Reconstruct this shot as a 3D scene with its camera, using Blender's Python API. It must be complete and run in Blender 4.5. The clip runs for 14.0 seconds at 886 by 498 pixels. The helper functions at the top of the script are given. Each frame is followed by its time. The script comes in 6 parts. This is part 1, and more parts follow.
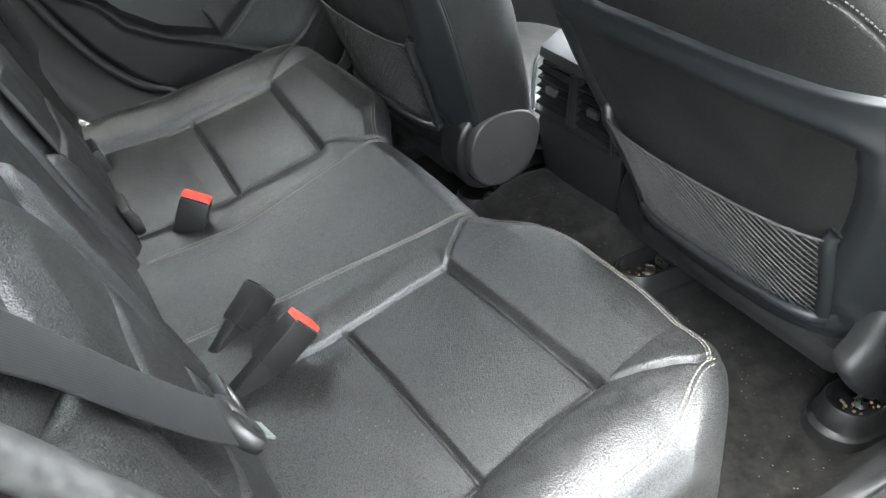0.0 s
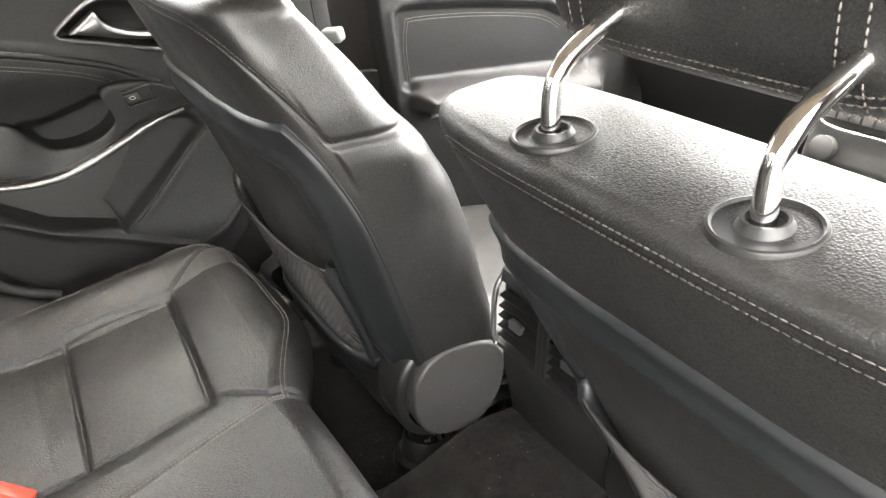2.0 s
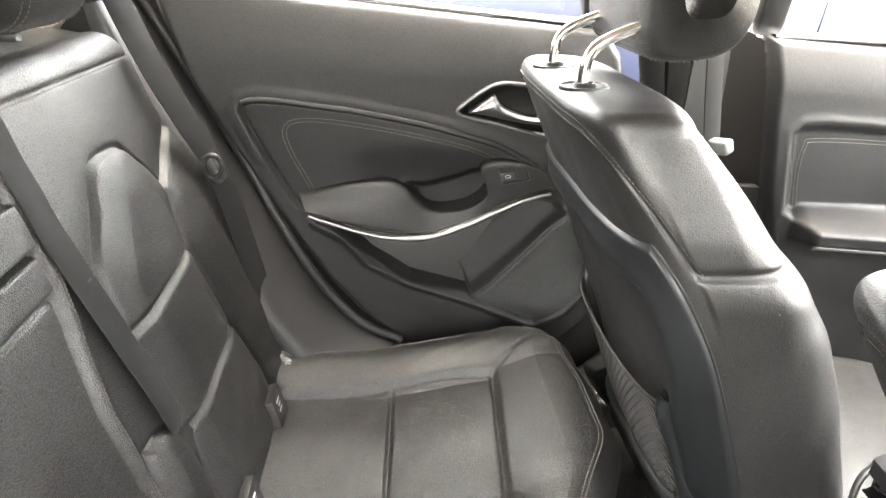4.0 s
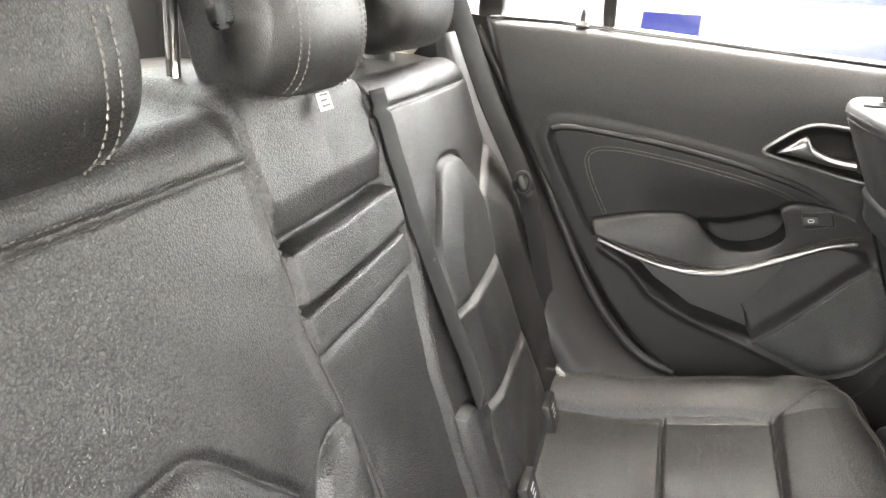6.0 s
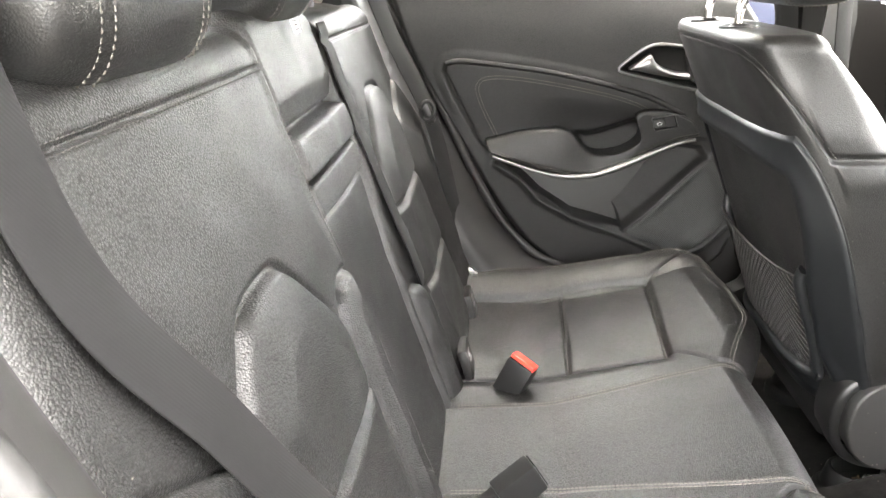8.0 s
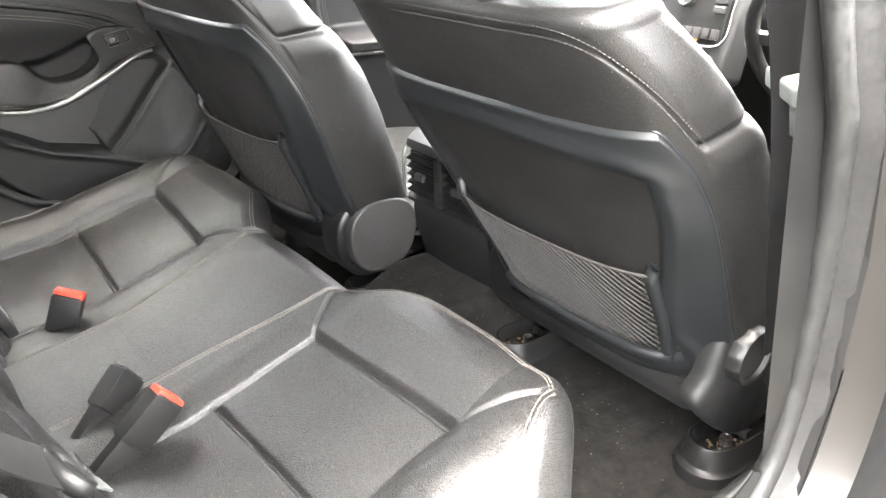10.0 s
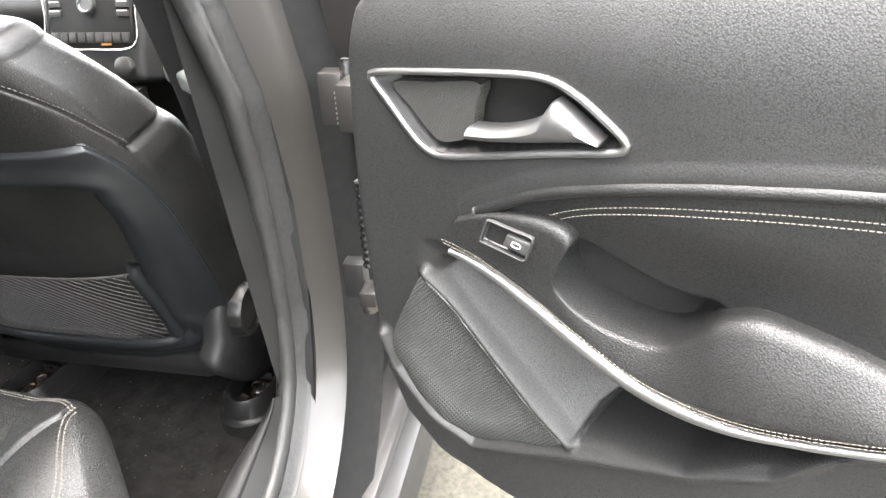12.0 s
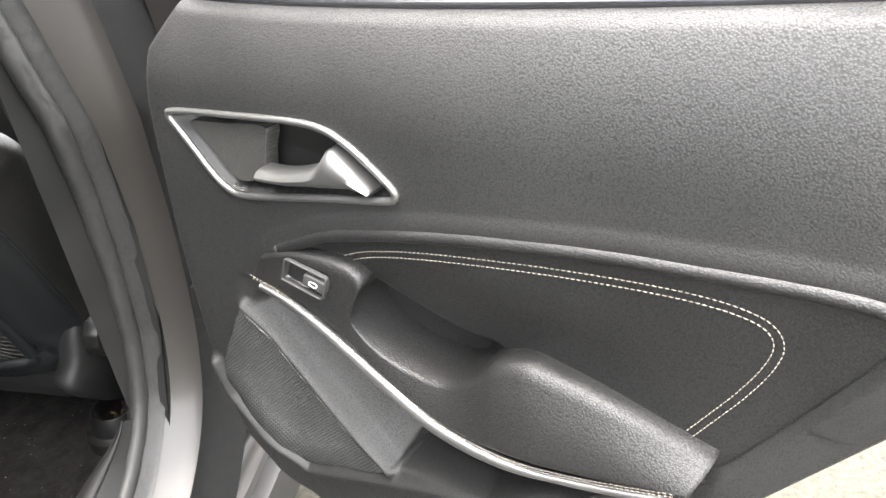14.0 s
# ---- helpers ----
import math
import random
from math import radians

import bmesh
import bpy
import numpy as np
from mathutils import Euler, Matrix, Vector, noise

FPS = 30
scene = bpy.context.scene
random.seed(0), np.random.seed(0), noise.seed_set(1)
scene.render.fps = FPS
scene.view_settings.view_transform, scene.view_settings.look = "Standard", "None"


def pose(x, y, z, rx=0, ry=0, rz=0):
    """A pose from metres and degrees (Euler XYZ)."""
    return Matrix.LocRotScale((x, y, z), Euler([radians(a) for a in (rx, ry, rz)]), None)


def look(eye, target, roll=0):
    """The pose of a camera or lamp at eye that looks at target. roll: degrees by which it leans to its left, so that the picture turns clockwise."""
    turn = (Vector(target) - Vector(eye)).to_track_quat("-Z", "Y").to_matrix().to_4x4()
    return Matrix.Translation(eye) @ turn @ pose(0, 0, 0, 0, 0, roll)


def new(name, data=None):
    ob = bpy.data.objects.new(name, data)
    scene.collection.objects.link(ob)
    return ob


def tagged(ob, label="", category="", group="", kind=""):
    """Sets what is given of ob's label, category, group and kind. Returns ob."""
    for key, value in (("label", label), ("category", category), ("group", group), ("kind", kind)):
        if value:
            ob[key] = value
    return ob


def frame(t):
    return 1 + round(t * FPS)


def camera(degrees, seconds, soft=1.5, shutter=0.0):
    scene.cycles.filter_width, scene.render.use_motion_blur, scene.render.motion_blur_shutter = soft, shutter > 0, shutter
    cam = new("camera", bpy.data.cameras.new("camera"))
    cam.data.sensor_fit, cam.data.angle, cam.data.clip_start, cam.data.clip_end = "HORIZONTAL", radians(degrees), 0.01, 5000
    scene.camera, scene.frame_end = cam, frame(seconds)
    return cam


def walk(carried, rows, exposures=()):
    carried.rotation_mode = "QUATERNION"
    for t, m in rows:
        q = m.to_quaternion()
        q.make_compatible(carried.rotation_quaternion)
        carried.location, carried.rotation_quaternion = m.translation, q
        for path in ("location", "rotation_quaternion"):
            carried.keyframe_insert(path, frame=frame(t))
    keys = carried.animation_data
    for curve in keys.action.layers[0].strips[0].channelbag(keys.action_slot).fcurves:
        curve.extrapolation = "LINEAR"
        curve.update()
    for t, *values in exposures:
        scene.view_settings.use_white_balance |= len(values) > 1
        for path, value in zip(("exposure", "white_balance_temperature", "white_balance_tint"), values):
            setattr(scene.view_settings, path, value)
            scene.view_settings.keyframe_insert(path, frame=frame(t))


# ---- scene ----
cam = camera(61.7, 14.0)
PATH = [
    (0, (-0.521, -0.885, 1.192), (0.348, 0.493, 0.032), -0.0),
    (0.5, (-0.42, -0.843, 1.189), (0.477, 0.57, 0.094), -1.4),
    (1, (-0.337, -0.758, 1.196), (0.632, 0.655, 0.164), -1.5),
    (1.5, (-0.303, -0.68, 1.192), (0.695, 0.758, 0.225), -0.7),
    (2, (-0.25, -0.617, 1.203), (0.713, 0.893, 0.313), 0.8),
    (2.5, (-0.213, -0.573, 1.206), (0.632, 1.033, 0.366), 2.0),
    (3, (-0.215, -0.544, 1.203), (0.43, 1.17, 0.398), 2.7),
    (3.5, (-0.233, -0.543, 1.215), (0.184, 1.254, 0.443), 3.2),
    (4, (-0.255, -0.549, 1.228), (-0.085, 1.301, 0.486), 3.5),
    (4.2, (-0.261, -0.547, 1.231), (-0.185, 1.312, 0.497), 3.6),
    (6.3, (-0.358, -0.664, 1.193), (-0.826, 1.169, 0.543), 3.9),
    (6.5, (-0.369, -0.68, 1.191), (-0.825, 1.153, 0.534), 4.1),
    (7, (-0.391, -0.738, 1.182), (-0.782, 1.106, 0.512), 3.9),
    (7.2, (-0.393, -0.763, 1.174), (-0.735, 1.088, 0.498), 3.7),
    (9.3, (-0.424, -1.01, 1.154), (0.224, 0.691, 0.325), -0.1),
    (9.5, (-0.451, -1.005, 1.155), (0.36, 0.613, 0.302), 0.5),
    (10, (-0.489, -1.013, 1.151), (0.623, 0.4, 0.276), -1.2),
    (10.5, (-0.541, -1.019, 1.154), (0.828, 0.125, 0.249), -2.7),
    (11, (-0.549, -1.046, 1.161), (1.001, -0.191, 0.23), -3.4),
    (11.5, (-0.552, -1.072, 1.165), (1.115, -0.493, 0.223), -3.5),
    (12, (-0.552, -1.114, 1.185), (1.18, -0.761, 0.249), -2.8),
    (12.5, (-0.547, -1.153, 1.196), (1.213, -0.958, 0.267), -2.4),
    (13, (-0.553, -1.179, 1.198), (1.215, -1.069, 0.271), -1.9),
    (13.5, (-0.539, -1.203, 1.208), (1.226, -1.095, 0.274), -1.3),
    (14, (-0.52, -1.25, 1.224), (1.22, -1.027, 0.263), -0.8),
]
walk(cam, [(t, look(eye, target, roll)) for t, eye, target, roll in PATH], exposures=[(0, 5.85, 6450, 5), (0.6, 6.72, 7300, 11), (1.2, 6.5, 7350, 11), (2, 6.3, 7400, 11), (3, 6.4, 7450, 11), (4, 6.58, 7400, 11), (6.5, 6.43, 7350, 11), (7.2, 6.43, 7350, 11), (9.5, 6.65, 7200, 11), (10.5, 6.33, 7050, 11), (11.5, 5.7, 6900, 10), (12.5, 5.22, 6900, 10), (14, 4.9, 6950, 10)])

# ---- world and light ----
world = bpy.data.worlds.new("overcast_sky")
scene.world = world
world.use_nodes = True
wn, wl = world.node_tree.nodes, world.node_tree.links
wn.clear()
sky = wn.new("ShaderNodeTexSky")
sky.sky_type, sky.sun_disc = "NISHITA", False
sky.sun_elevation, sky.sun_rotation = radians(86), radians(315)
sky.dust_density, sky.air_density, sky.ozone_density = 3.0, 1.0, 1.0
wash = wn.new("ShaderNodeHueSaturation")
wash.inputs["Saturation"].default_value = 0.25
wash.inputs["Value"].default_value = 1.0
back = wn.new("ShaderNodeBackground")
back.inputs["Strength"].default_value = 0.15
wout = wn.new("ShaderNodeOutputWorld")
wl.new(sky.outputs[0], wash.inputs["Color"])
wl.new(wash.outputs[0], back.inputs["Color"])
wl.new(back.outputs[0], wout.inputs["Surface"])

sun = new("sun", bpy.data.lights.new("sun", "SUN"))
sun.data.energy, sun.data.angle, sun.data.color = 0.5, radians(90), (1.0, 0.985, 0.955)
sun.matrix_world = look((-0.2, 0.2, 6.0), (0, 0, 0.6))


# ---- materials ----
def material(name, base, rough=0.5, metal=0.0, grain=0.0, grain_size=0.003, kind="noise", mottle=0.25, mottle_size=0.12, coat=0.0, spec=0.5, sheen=0.0, rough_vary=0.12, stretch=(1, 1, 1), dust=0.0, dust_size=0.010):
    """A procedural surface: base colour with broad mottling, fine relief of the given kind, uneven gloss, and pebble
    pits shaded in the colour.
    """
    m = bpy.data.materials.new(name)
    m.use_nodes = True
    n, l = m.node_tree.nodes, m.node_tree.links
    b = n["Principled BSDF"]
    co = n.new("ShaderNodeTexCoord")
    mp = n.new("ShaderNodeMapping")
    mp.inputs["Scale"].default_value = stretch
    l.new(co.outputs["Object"], mp.inputs["Vector"])
    big = n.new("ShaderNodeTexNoise")
    big.inputs["Scale"].default_value, big.inputs["Detail"].default_value = 1 / mottle_size, 4
    l.new(mp.outputs[0], big.inputs["Vector"])
    fine = n.new("ShaderNodeTexNoise")
    fine.inputs["Scale"].default_value, fine.inputs["Detail"].default_value = 0.4 / grain_size, 3
    l.new(mp.outputs[0], fine.inputs["Vector"])
    add = n.new("ShaderNodeMath")
    add.operation = "MULTIPLY_ADD"
    add.inputs[1].default_value, add.inputs[2].default_value = 0.35, 0.0
    l.new(fine.outputs["Fac"], add.inputs[0])
    tot = n.new("ShaderNodeMath")
    tot.operation = "ADD"
    l.new(big.outputs["Fac"], tot.inputs[0])
    l.new(add.outputs[0], tot.inputs[1])
    ramp = n.new("ShaderNodeMapRange")
    ramp.inputs["From Min"].default_value, ramp.inputs["From Max"].default_value = 0.35, 1.0
    ramp.inputs["To Min"].default_value, ramp.inputs["To Max"].default_value = 1 - mottle, 1 + mottle
    l.new(tot.outputs[0], ramp.inputs["Value"])
    mul = n.new("ShaderNodeMix")
    mul.data_type, mul.blend_type = "RGBA", "MULTIPLY"
    mul.inputs["Factor"].default_value = 1.0
    mul.inputs[6].default_value = (*base, 1)
    l.new(ramp.outputs[0], mul.inputs[7])
    if dust:
        dv = n.new("ShaderNodeTexVoronoi")
        dv.inputs["Scale"].default_value = 1 / dust_size
        l.new(co.outputs["Object"], dv.inputs["Vector"])
        spot = n.new("ShaderNodeMapRange")
        spot.inputs["From Min"].default_value, spot.inputs["From Max"].default_value = 0.05, 0.11
        spot.inputs["To Min"].default_value, spot.inputs["To Max"].default_value = dust, 0.0
        l.new(dv.outputs["Distance"], spot.inputs["Value"])
        patch = n.new("ShaderNodeTexNoise")
        patch.inputs["Scale"].default_value = 9
        l.new(co.outputs["Object"], patch.inputs["Vector"])
        some = n.new("ShaderNodeMapRange")
        some.inputs["From Min"].default_value, some.inputs["From Max"].default_value = 0.42, 0.66
        l.new(patch.outputs["Fac"], some.inputs["Value"])
        both = n.new("ShaderNodeMath")
        both.operation = "MULTIPLY"
        l.new(spot.outputs[0], both.inputs[0])
        l.new(some.outputs[0], both.inputs[1])
        film = n.new("ShaderNodeMix")
        film.data_type = "RGBA"
        film.inputs[7].default_value = (0.30, 0.27, 0.22, 1)
        l.new(both.outputs[0], film.inputs["Factor"])
        l.new(mul.outputs[2], film.inputs[6])
        l.new(film.outputs[2], b.inputs["Base Color"])
    else:
        l.new(mul.outputs[2], b.inputs["Base Color"])
    rr = n.new("ShaderNodeMapRange")
    rr.inputs["From Min"].default_value, rr.inputs["From Max"].default_value = 0.3, 0.7
    rr.inputs["To Min"].default_value, rr.inputs["To Max"].default_value = max(rough - rough_vary, 0.02), min(rough + rough_vary, 1)
    l.new(big.outputs["Fac"], rr.inputs["Value"])
    l.new(rr.outputs[0], b.inputs["Roughness"])
    b.inputs["Metallic"].default_value = metal
    b.inputs["Specular IOR Level"].default_value = spec
    b.inputs["Coat Weight"].default_value = coat
    b.inputs["Coat Roughness"].default_value = 0.06
    if sheen:
        b.inputs["Sheen Weight"].default_value, b.inputs["Sheen Roughness"].default_value = sheen, 0.5
    if grain:
        bump = n.new("ShaderNodeBump")
        bump.inputs["Strength"].default_value, bump.inputs["Distance"].default_value = grain, grain_size * 0.35
        if kind == "pebble":
            warp = n.new("ShaderNodeTexNoise")
            warp.inputs["Scale"].default_value, warp.inputs["Detail"].default_value = 0.35 / grain_size, 2
            l.new(mp.outputs[0], warp.inputs["Vector"])
            mixv = n.new("ShaderNodeMix")
            mixv.data_type, mixv.blend_type = "RGBA", "LINEAR_LIGHT"
            mixv.inputs["Factor"].default_value = grain_size * 0.4
            l.new(mp.outputs[0], mixv.inputs[6])
            l.new(warp.outputs["Color"], mixv.inputs[7])
            vor = n.new("ShaderNodeTexVoronoi")
            vor.inputs["Scale"].default_value = 1 / grain_size
            l.new(mixv.outputs[2], vor.inputs["Vector"])
            inv = n.new("ShaderNodeMath")
            inv.operation = "SUBTRACT"
            inv.inputs[0].default_value = 1.0
            l.new(vor.outputs["Distance"], inv.inputs[1])
            l.new(inv.outputs[0], bump.inputs["Height"])
            uneven = n.new("ShaderNodeMath")
            uneven.operation = "MULTIPLY_ADD"
            uneven.inputs[1].default_value = 0.22
            l.new(vor.outputs["Distance"], uneven.inputs[0])
            shifted = n.new("ShaderNodeMath")
            shifted.operation = "SUBTRACT"
            shifted.inputs[1].default_value = 0.09
            l.new(rr.outputs[0], shifted.inputs[0])
            l.new(shifted.outputs[0], uneven.inputs[2])
            l.new(uneven.outputs[0], b.inputs["Roughness"])
            # Shade between grains is put into colour and gloss: pits darker, duller.
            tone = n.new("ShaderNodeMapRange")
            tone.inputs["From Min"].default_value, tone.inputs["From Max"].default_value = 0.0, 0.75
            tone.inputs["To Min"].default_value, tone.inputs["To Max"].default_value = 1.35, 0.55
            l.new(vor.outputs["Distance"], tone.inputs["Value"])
            pit_shade = n.new("ShaderNodeMix")
            pit_shade.data_type, pit_shade.blend_type = "RGBA", "MULTIPLY"
            pit_shade.inputs["Factor"].default_value = 1.0
            l.new(b.inputs["Base Color"].links[0].from_socket, pit_shade.inputs[6])
            l.new(tone.outputs[0], pit_shade.inputs[7])
            l.new(pit_shade.outputs[2], b.inputs["Base Color"])
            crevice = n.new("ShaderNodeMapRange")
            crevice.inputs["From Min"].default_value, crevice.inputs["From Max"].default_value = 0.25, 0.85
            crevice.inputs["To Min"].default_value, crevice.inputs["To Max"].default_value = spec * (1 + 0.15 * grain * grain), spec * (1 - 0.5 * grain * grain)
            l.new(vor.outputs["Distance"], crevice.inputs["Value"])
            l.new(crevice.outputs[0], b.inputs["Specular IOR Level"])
        elif kind == "weave":
            wa = n.new("ShaderNodeTexWave")
            wa.bands_direction = "DIAGONAL"
            wa.inputs["Scale"].default_value, wa.inputs["Distortion"].default_value = 0.16 / grain_size, 0.4
            l.new(mp.outputs[0], wa.inputs["Vector"])
            l.new(wa.outputs["Fac"], bump.inputs["Height"])
        else:
            l.new(fine.outputs["Fac"], bump.inputs["Height"])
        l.new(bump.outputs[0], b.inputs["Normal"])
    return m


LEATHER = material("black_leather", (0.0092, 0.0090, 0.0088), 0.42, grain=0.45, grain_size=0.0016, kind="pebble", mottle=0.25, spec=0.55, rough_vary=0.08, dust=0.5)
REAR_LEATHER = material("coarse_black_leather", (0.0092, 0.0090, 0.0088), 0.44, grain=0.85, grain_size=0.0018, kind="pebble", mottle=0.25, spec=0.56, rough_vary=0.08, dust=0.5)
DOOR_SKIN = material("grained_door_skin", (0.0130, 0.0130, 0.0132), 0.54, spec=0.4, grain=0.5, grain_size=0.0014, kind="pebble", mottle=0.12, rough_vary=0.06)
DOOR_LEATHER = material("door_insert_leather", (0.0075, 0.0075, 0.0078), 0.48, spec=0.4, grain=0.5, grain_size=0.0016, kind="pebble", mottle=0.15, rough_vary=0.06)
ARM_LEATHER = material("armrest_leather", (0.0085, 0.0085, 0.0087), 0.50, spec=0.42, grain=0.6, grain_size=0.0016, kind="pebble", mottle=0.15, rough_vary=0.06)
HARD = material("black_hard_plastic", (0.0075, 0.0075, 0.0075), 0.46, spec=0.35, grain=0.2, grain_size=0.0012, mottle=0.15, rough_vary=0.08)
SHELL = material("slate_seat_shell", (0.0075, 0.0083, 0.0090), 0.42, spec=0.35, grain=0.25, grain_size=0.0010, mottle=0.12, rough_vary=0.06)
CAP = material("matte_cap_plastic", (0.024, 0.0235, 0.0228), 0.55, grain=0.2, grain_size=0.001, mottle=0.15, dust=0.5, dust_size=0.012)
GREYPLASTIC = material("grey_plastic", (0.026, 0.026, 0.026), 0.5, grain=0.15, grain_size=0.001, mottle=0.1)
RUBBER = material("door_rubber", (0.013, 0.013, 0.013), 0.5, spec=0.35, grain=0.5, grain_size=0.004, mottle=0.5, mottle_size=0.006, rough_vary=0.12)
# Near-black tone; on the post recess it paints in the gap's shade.
NEAR_BLACK = material("black_weatherstrip", (0.0032, 0.0032, 0.0033), 0.75, spec=0.15, grain=0.3, grain_size=0.002, mottle=0.3, mottle_size=0.02)
SILLTRIM = material("sill_trim_plastic", (0.0095, 0.0097, 0.0097), 0.55, spec=0.2, grain=0.2, grain_size=0.002, mottle=0.25, mottle_size=0.04)
CARPET = material("black_carpet", (0.0105, 0.0099, 0.0092), 0.95, grain=1.0, grain_size=0.004, mottle=0.8, mottle_size=0.03, sheen=0.03, spec=0.05, dust=0.6, dust_size=0.014)
WEBBING = material("belt_webbing", (0.0055, 0.0055, 0.0057), 0.7, spec=0.15, grain=0.2, grain_size=0.0008, kind="weave", mottle=0.1, sheen=0.03)
NET = material("pocket_net_cord", (0.026, 0.025, 0.024), 0.6, grain=0.4, grain_size=0.0008, mottle=0.3, mottle_size=0.01)
THREAD = material("grey_thread", (0.085, 0.078, 0.068), 0.7, grain=0.5, grain_size=0.0006, mottle=0.3, mottle_size=0.01)
THREAD_DARK = material("worn_grey_thread", (0.024, 0.022, 0.020), 0.7, grain=0.5, grain_size=0.0006, mottle=0.3, mottle_size=0.01)
SEAT_THREAD = material("seat_thread", (0.070, 0.065, 0.057), 0.7, grain=0.5, grain_size=0.0006, mottle=0.3, mottle_size=0.01)
THREAD_PALE = material("pale_thread", (0.17, 0.155, 0.13), 0.7, grain=0.5, grain_size=0.0006, mottle=0.2, mottle_size=0.01)
CHROME = material("chrome", (0.82, 0.81, 0.79), 0.08, metal=1.0, mottle=0.05, rough_vary=0.03)
SATIN = material("satin_silver", (0.17, 0.17, 0.169), 0.36, metal=0.85, grain=0.1, grain_size=0.0006, mottle=0.06, rough_vary=0.04)
STEEL = material("bare_steel", (0.24, 0.235, 0.225), 0.35, metal=1.0, grain=0.2, grain_size=0.002, mottle=0.3, mottle_size=0.01)
PAINT = material("taupe_metallic_paint", (0.020, 0.0185, 0.0176), 0.40, metal=0.35, coat=0.18, mottle=0.08, mottle_size=0.3, rough_vary=0.05)
RED = material("red_button", (0.75, 0.035, 0.02), 0.4, mottle=0.08, mottle_size=0.01)
ORANGE = material("orange_tag", (0.9, 0.33, 0.05), 0.6, mottle=0.1, mottle_size=0.01)
WHITEMARK = material("white_print", (0.75, 0.75, 0.74), 0.6, mottle=0.05)
GREYMARK = material("grey_print", (0.10, 0.095, 0.09), 0.7, mottle=0.2, mottle_size=0.004)
GLOSS = material("gloss_black", (0.012, 0.012, 0.013), 0.15, mottle=0.1)
TONGUE = material("pale_belt_tongue", (0.10, 0.11, 0.104), 0.45, mottle=0.15)
TRIMGLOSS = material("satin_trim_plastic", (0.018, 0.0178, 0.0175), 0.38, spec=0.5, grain=0.15, grain_size=0.001, mottle=0.15, rough_vary=0.06)
BUTTON = material("dash_button", (0.030, 0.030, 0.030), 0.4, mottle=0.1)
FABRIC = material("beige_headliner", (0.55, 0.49, 0.42), 0.95, grain=0.5, grain_size=0.002, mottle=0.06, spec=0.1)
BLUEPAINT = material("blue_car_paint", (0.010, 0.0125, 0.024), 0.4, spec=0.12, mottle=0.05, mottle_size=0.4, rough_vary=0.04)
DEEPBLUE = material("deep_blue_film", (0.0008, 0.002, 0.028), 0.4, spec=0.2, mottle=0.05)
GROUND = material("pale_concrete", (0.032, 0.030, 0.0238), 0.9, grain=1.0, grain_size=0.012, mottle=0.7, mottle_size=0.012, spec=0.2)
VERGE = material("dry_grass_verge", (0.060, 0.050, 0.026), 0.95, grain=0.8, grain_size=0.03, mottle=0.5, mottle_size=0.25, spec=0.1)


def perforated(name, base, hole, pitch, size=0.33):
    """A skin punched with rows of small round holes, in the (x, z) plane."""
    m = material(name, base, 0.5, mottle=0.15, mottle_size=0.03)
    n, l = m.node_tree.nodes, m.node_tree.links
    b = n["Principled BSDF"]
    co = n.new("ShaderNodeTexCoord")
    mp = n.new("ShaderNodeMapping")
    mp.inputs["Rotation"].default_value = (radians(90), 0, radians(45))
    l.new(co.outputs["Object"], mp.inputs["Vector"])
    v = n.new("ShaderNodeTexVoronoi")
    v.voronoi_dimensions = "2D"
    v.inputs["Scale"].default_value, v.inputs["Randomness"].default_value = 1 / pitch, 0.0
    l.new(mp.outputs[0], v.inputs["Vector"])
    edge = n.new("ShaderNodeMapRange")
    edge.inputs["From Min"].default_value, edge.inputs["From Max"].default_value = size, size + 0.12
    l.new(v.outputs["Distance"], edge.inputs["Value"])
    mx = n.new("ShaderNodeMix")
    mx.data_type = "RGBA"
    mx.inputs[6].default_value = (*hole, 1)
    was = b.inputs["Base Color"].links[0].from_socket
    l.new(was, mx.inputs[7])
    l.new(edge.outputs[0], mx.inputs["Factor"])
    l.new(mx.outputs[2], b.inputs["Base Color"])
    bump = n.new("ShaderNodeBump")
    bump.inputs["Strength"].default_value, bump.inputs["Distance"].default_value = 0.7, 0.001
    l.new(edge.outputs[0], bump.inputs["Height"])
    l.new(bump.outputs[0], b.inputs["Normal"])
    return m


TWEETER = perforated("dusty_tweeter_mesh", (0.032, 0.030, 0.027), (0.006, 0.008, 0.008), 0.0021, 0.30)
SPEAKER = perforated("speaker_mesh", (0.050, 0.052, 0.051), (0.004, 0.004, 0.004), 0.0034)


def glass_material(name, tint):
    m = bpy.data.materials.new(name)
    m.use_nodes = True
    b = m.node_tree.nodes["Principled BSDF"]
    b.inputs["Base Color"].default_value = (*tint, 1)
    b.inputs["Roughness"].default_value = 0.0
    b.inputs["Transmission Weight"].default_value = 1.0
    b.inputs["IOR"].default_value = 1.45
    return m


GLASS = glass_material("window_glass", (0.93, 0.96, 0.94))
TINTED = glass_material("privacy_glass", (0.16, 0.175, 0.175))


# ---- mesh helpers ----
def thing(name, at, label, category, group="", kind=""):
    ob = new(name)
    ob.empty_display_size = 0.05
    ob.location = at
    bpy.context.view_layer.update()
    return tagged(ob, label, category, group, kind)


def link_mesh(name, mesh, mat, parent=None, label="", smooth=40):
    mesh.materials.append(mat)
    mesh.shade_smooth()
    if smooth < 180:
        mesh.set_sharp_from_angle(angle=radians(smooth))
    ob = new(name, mesh)
    if parent is not None:
        ob.parent = parent
        ob.matrix_parent_inverse = parent.matrix_world.inverted()
    return tagged(ob, label)


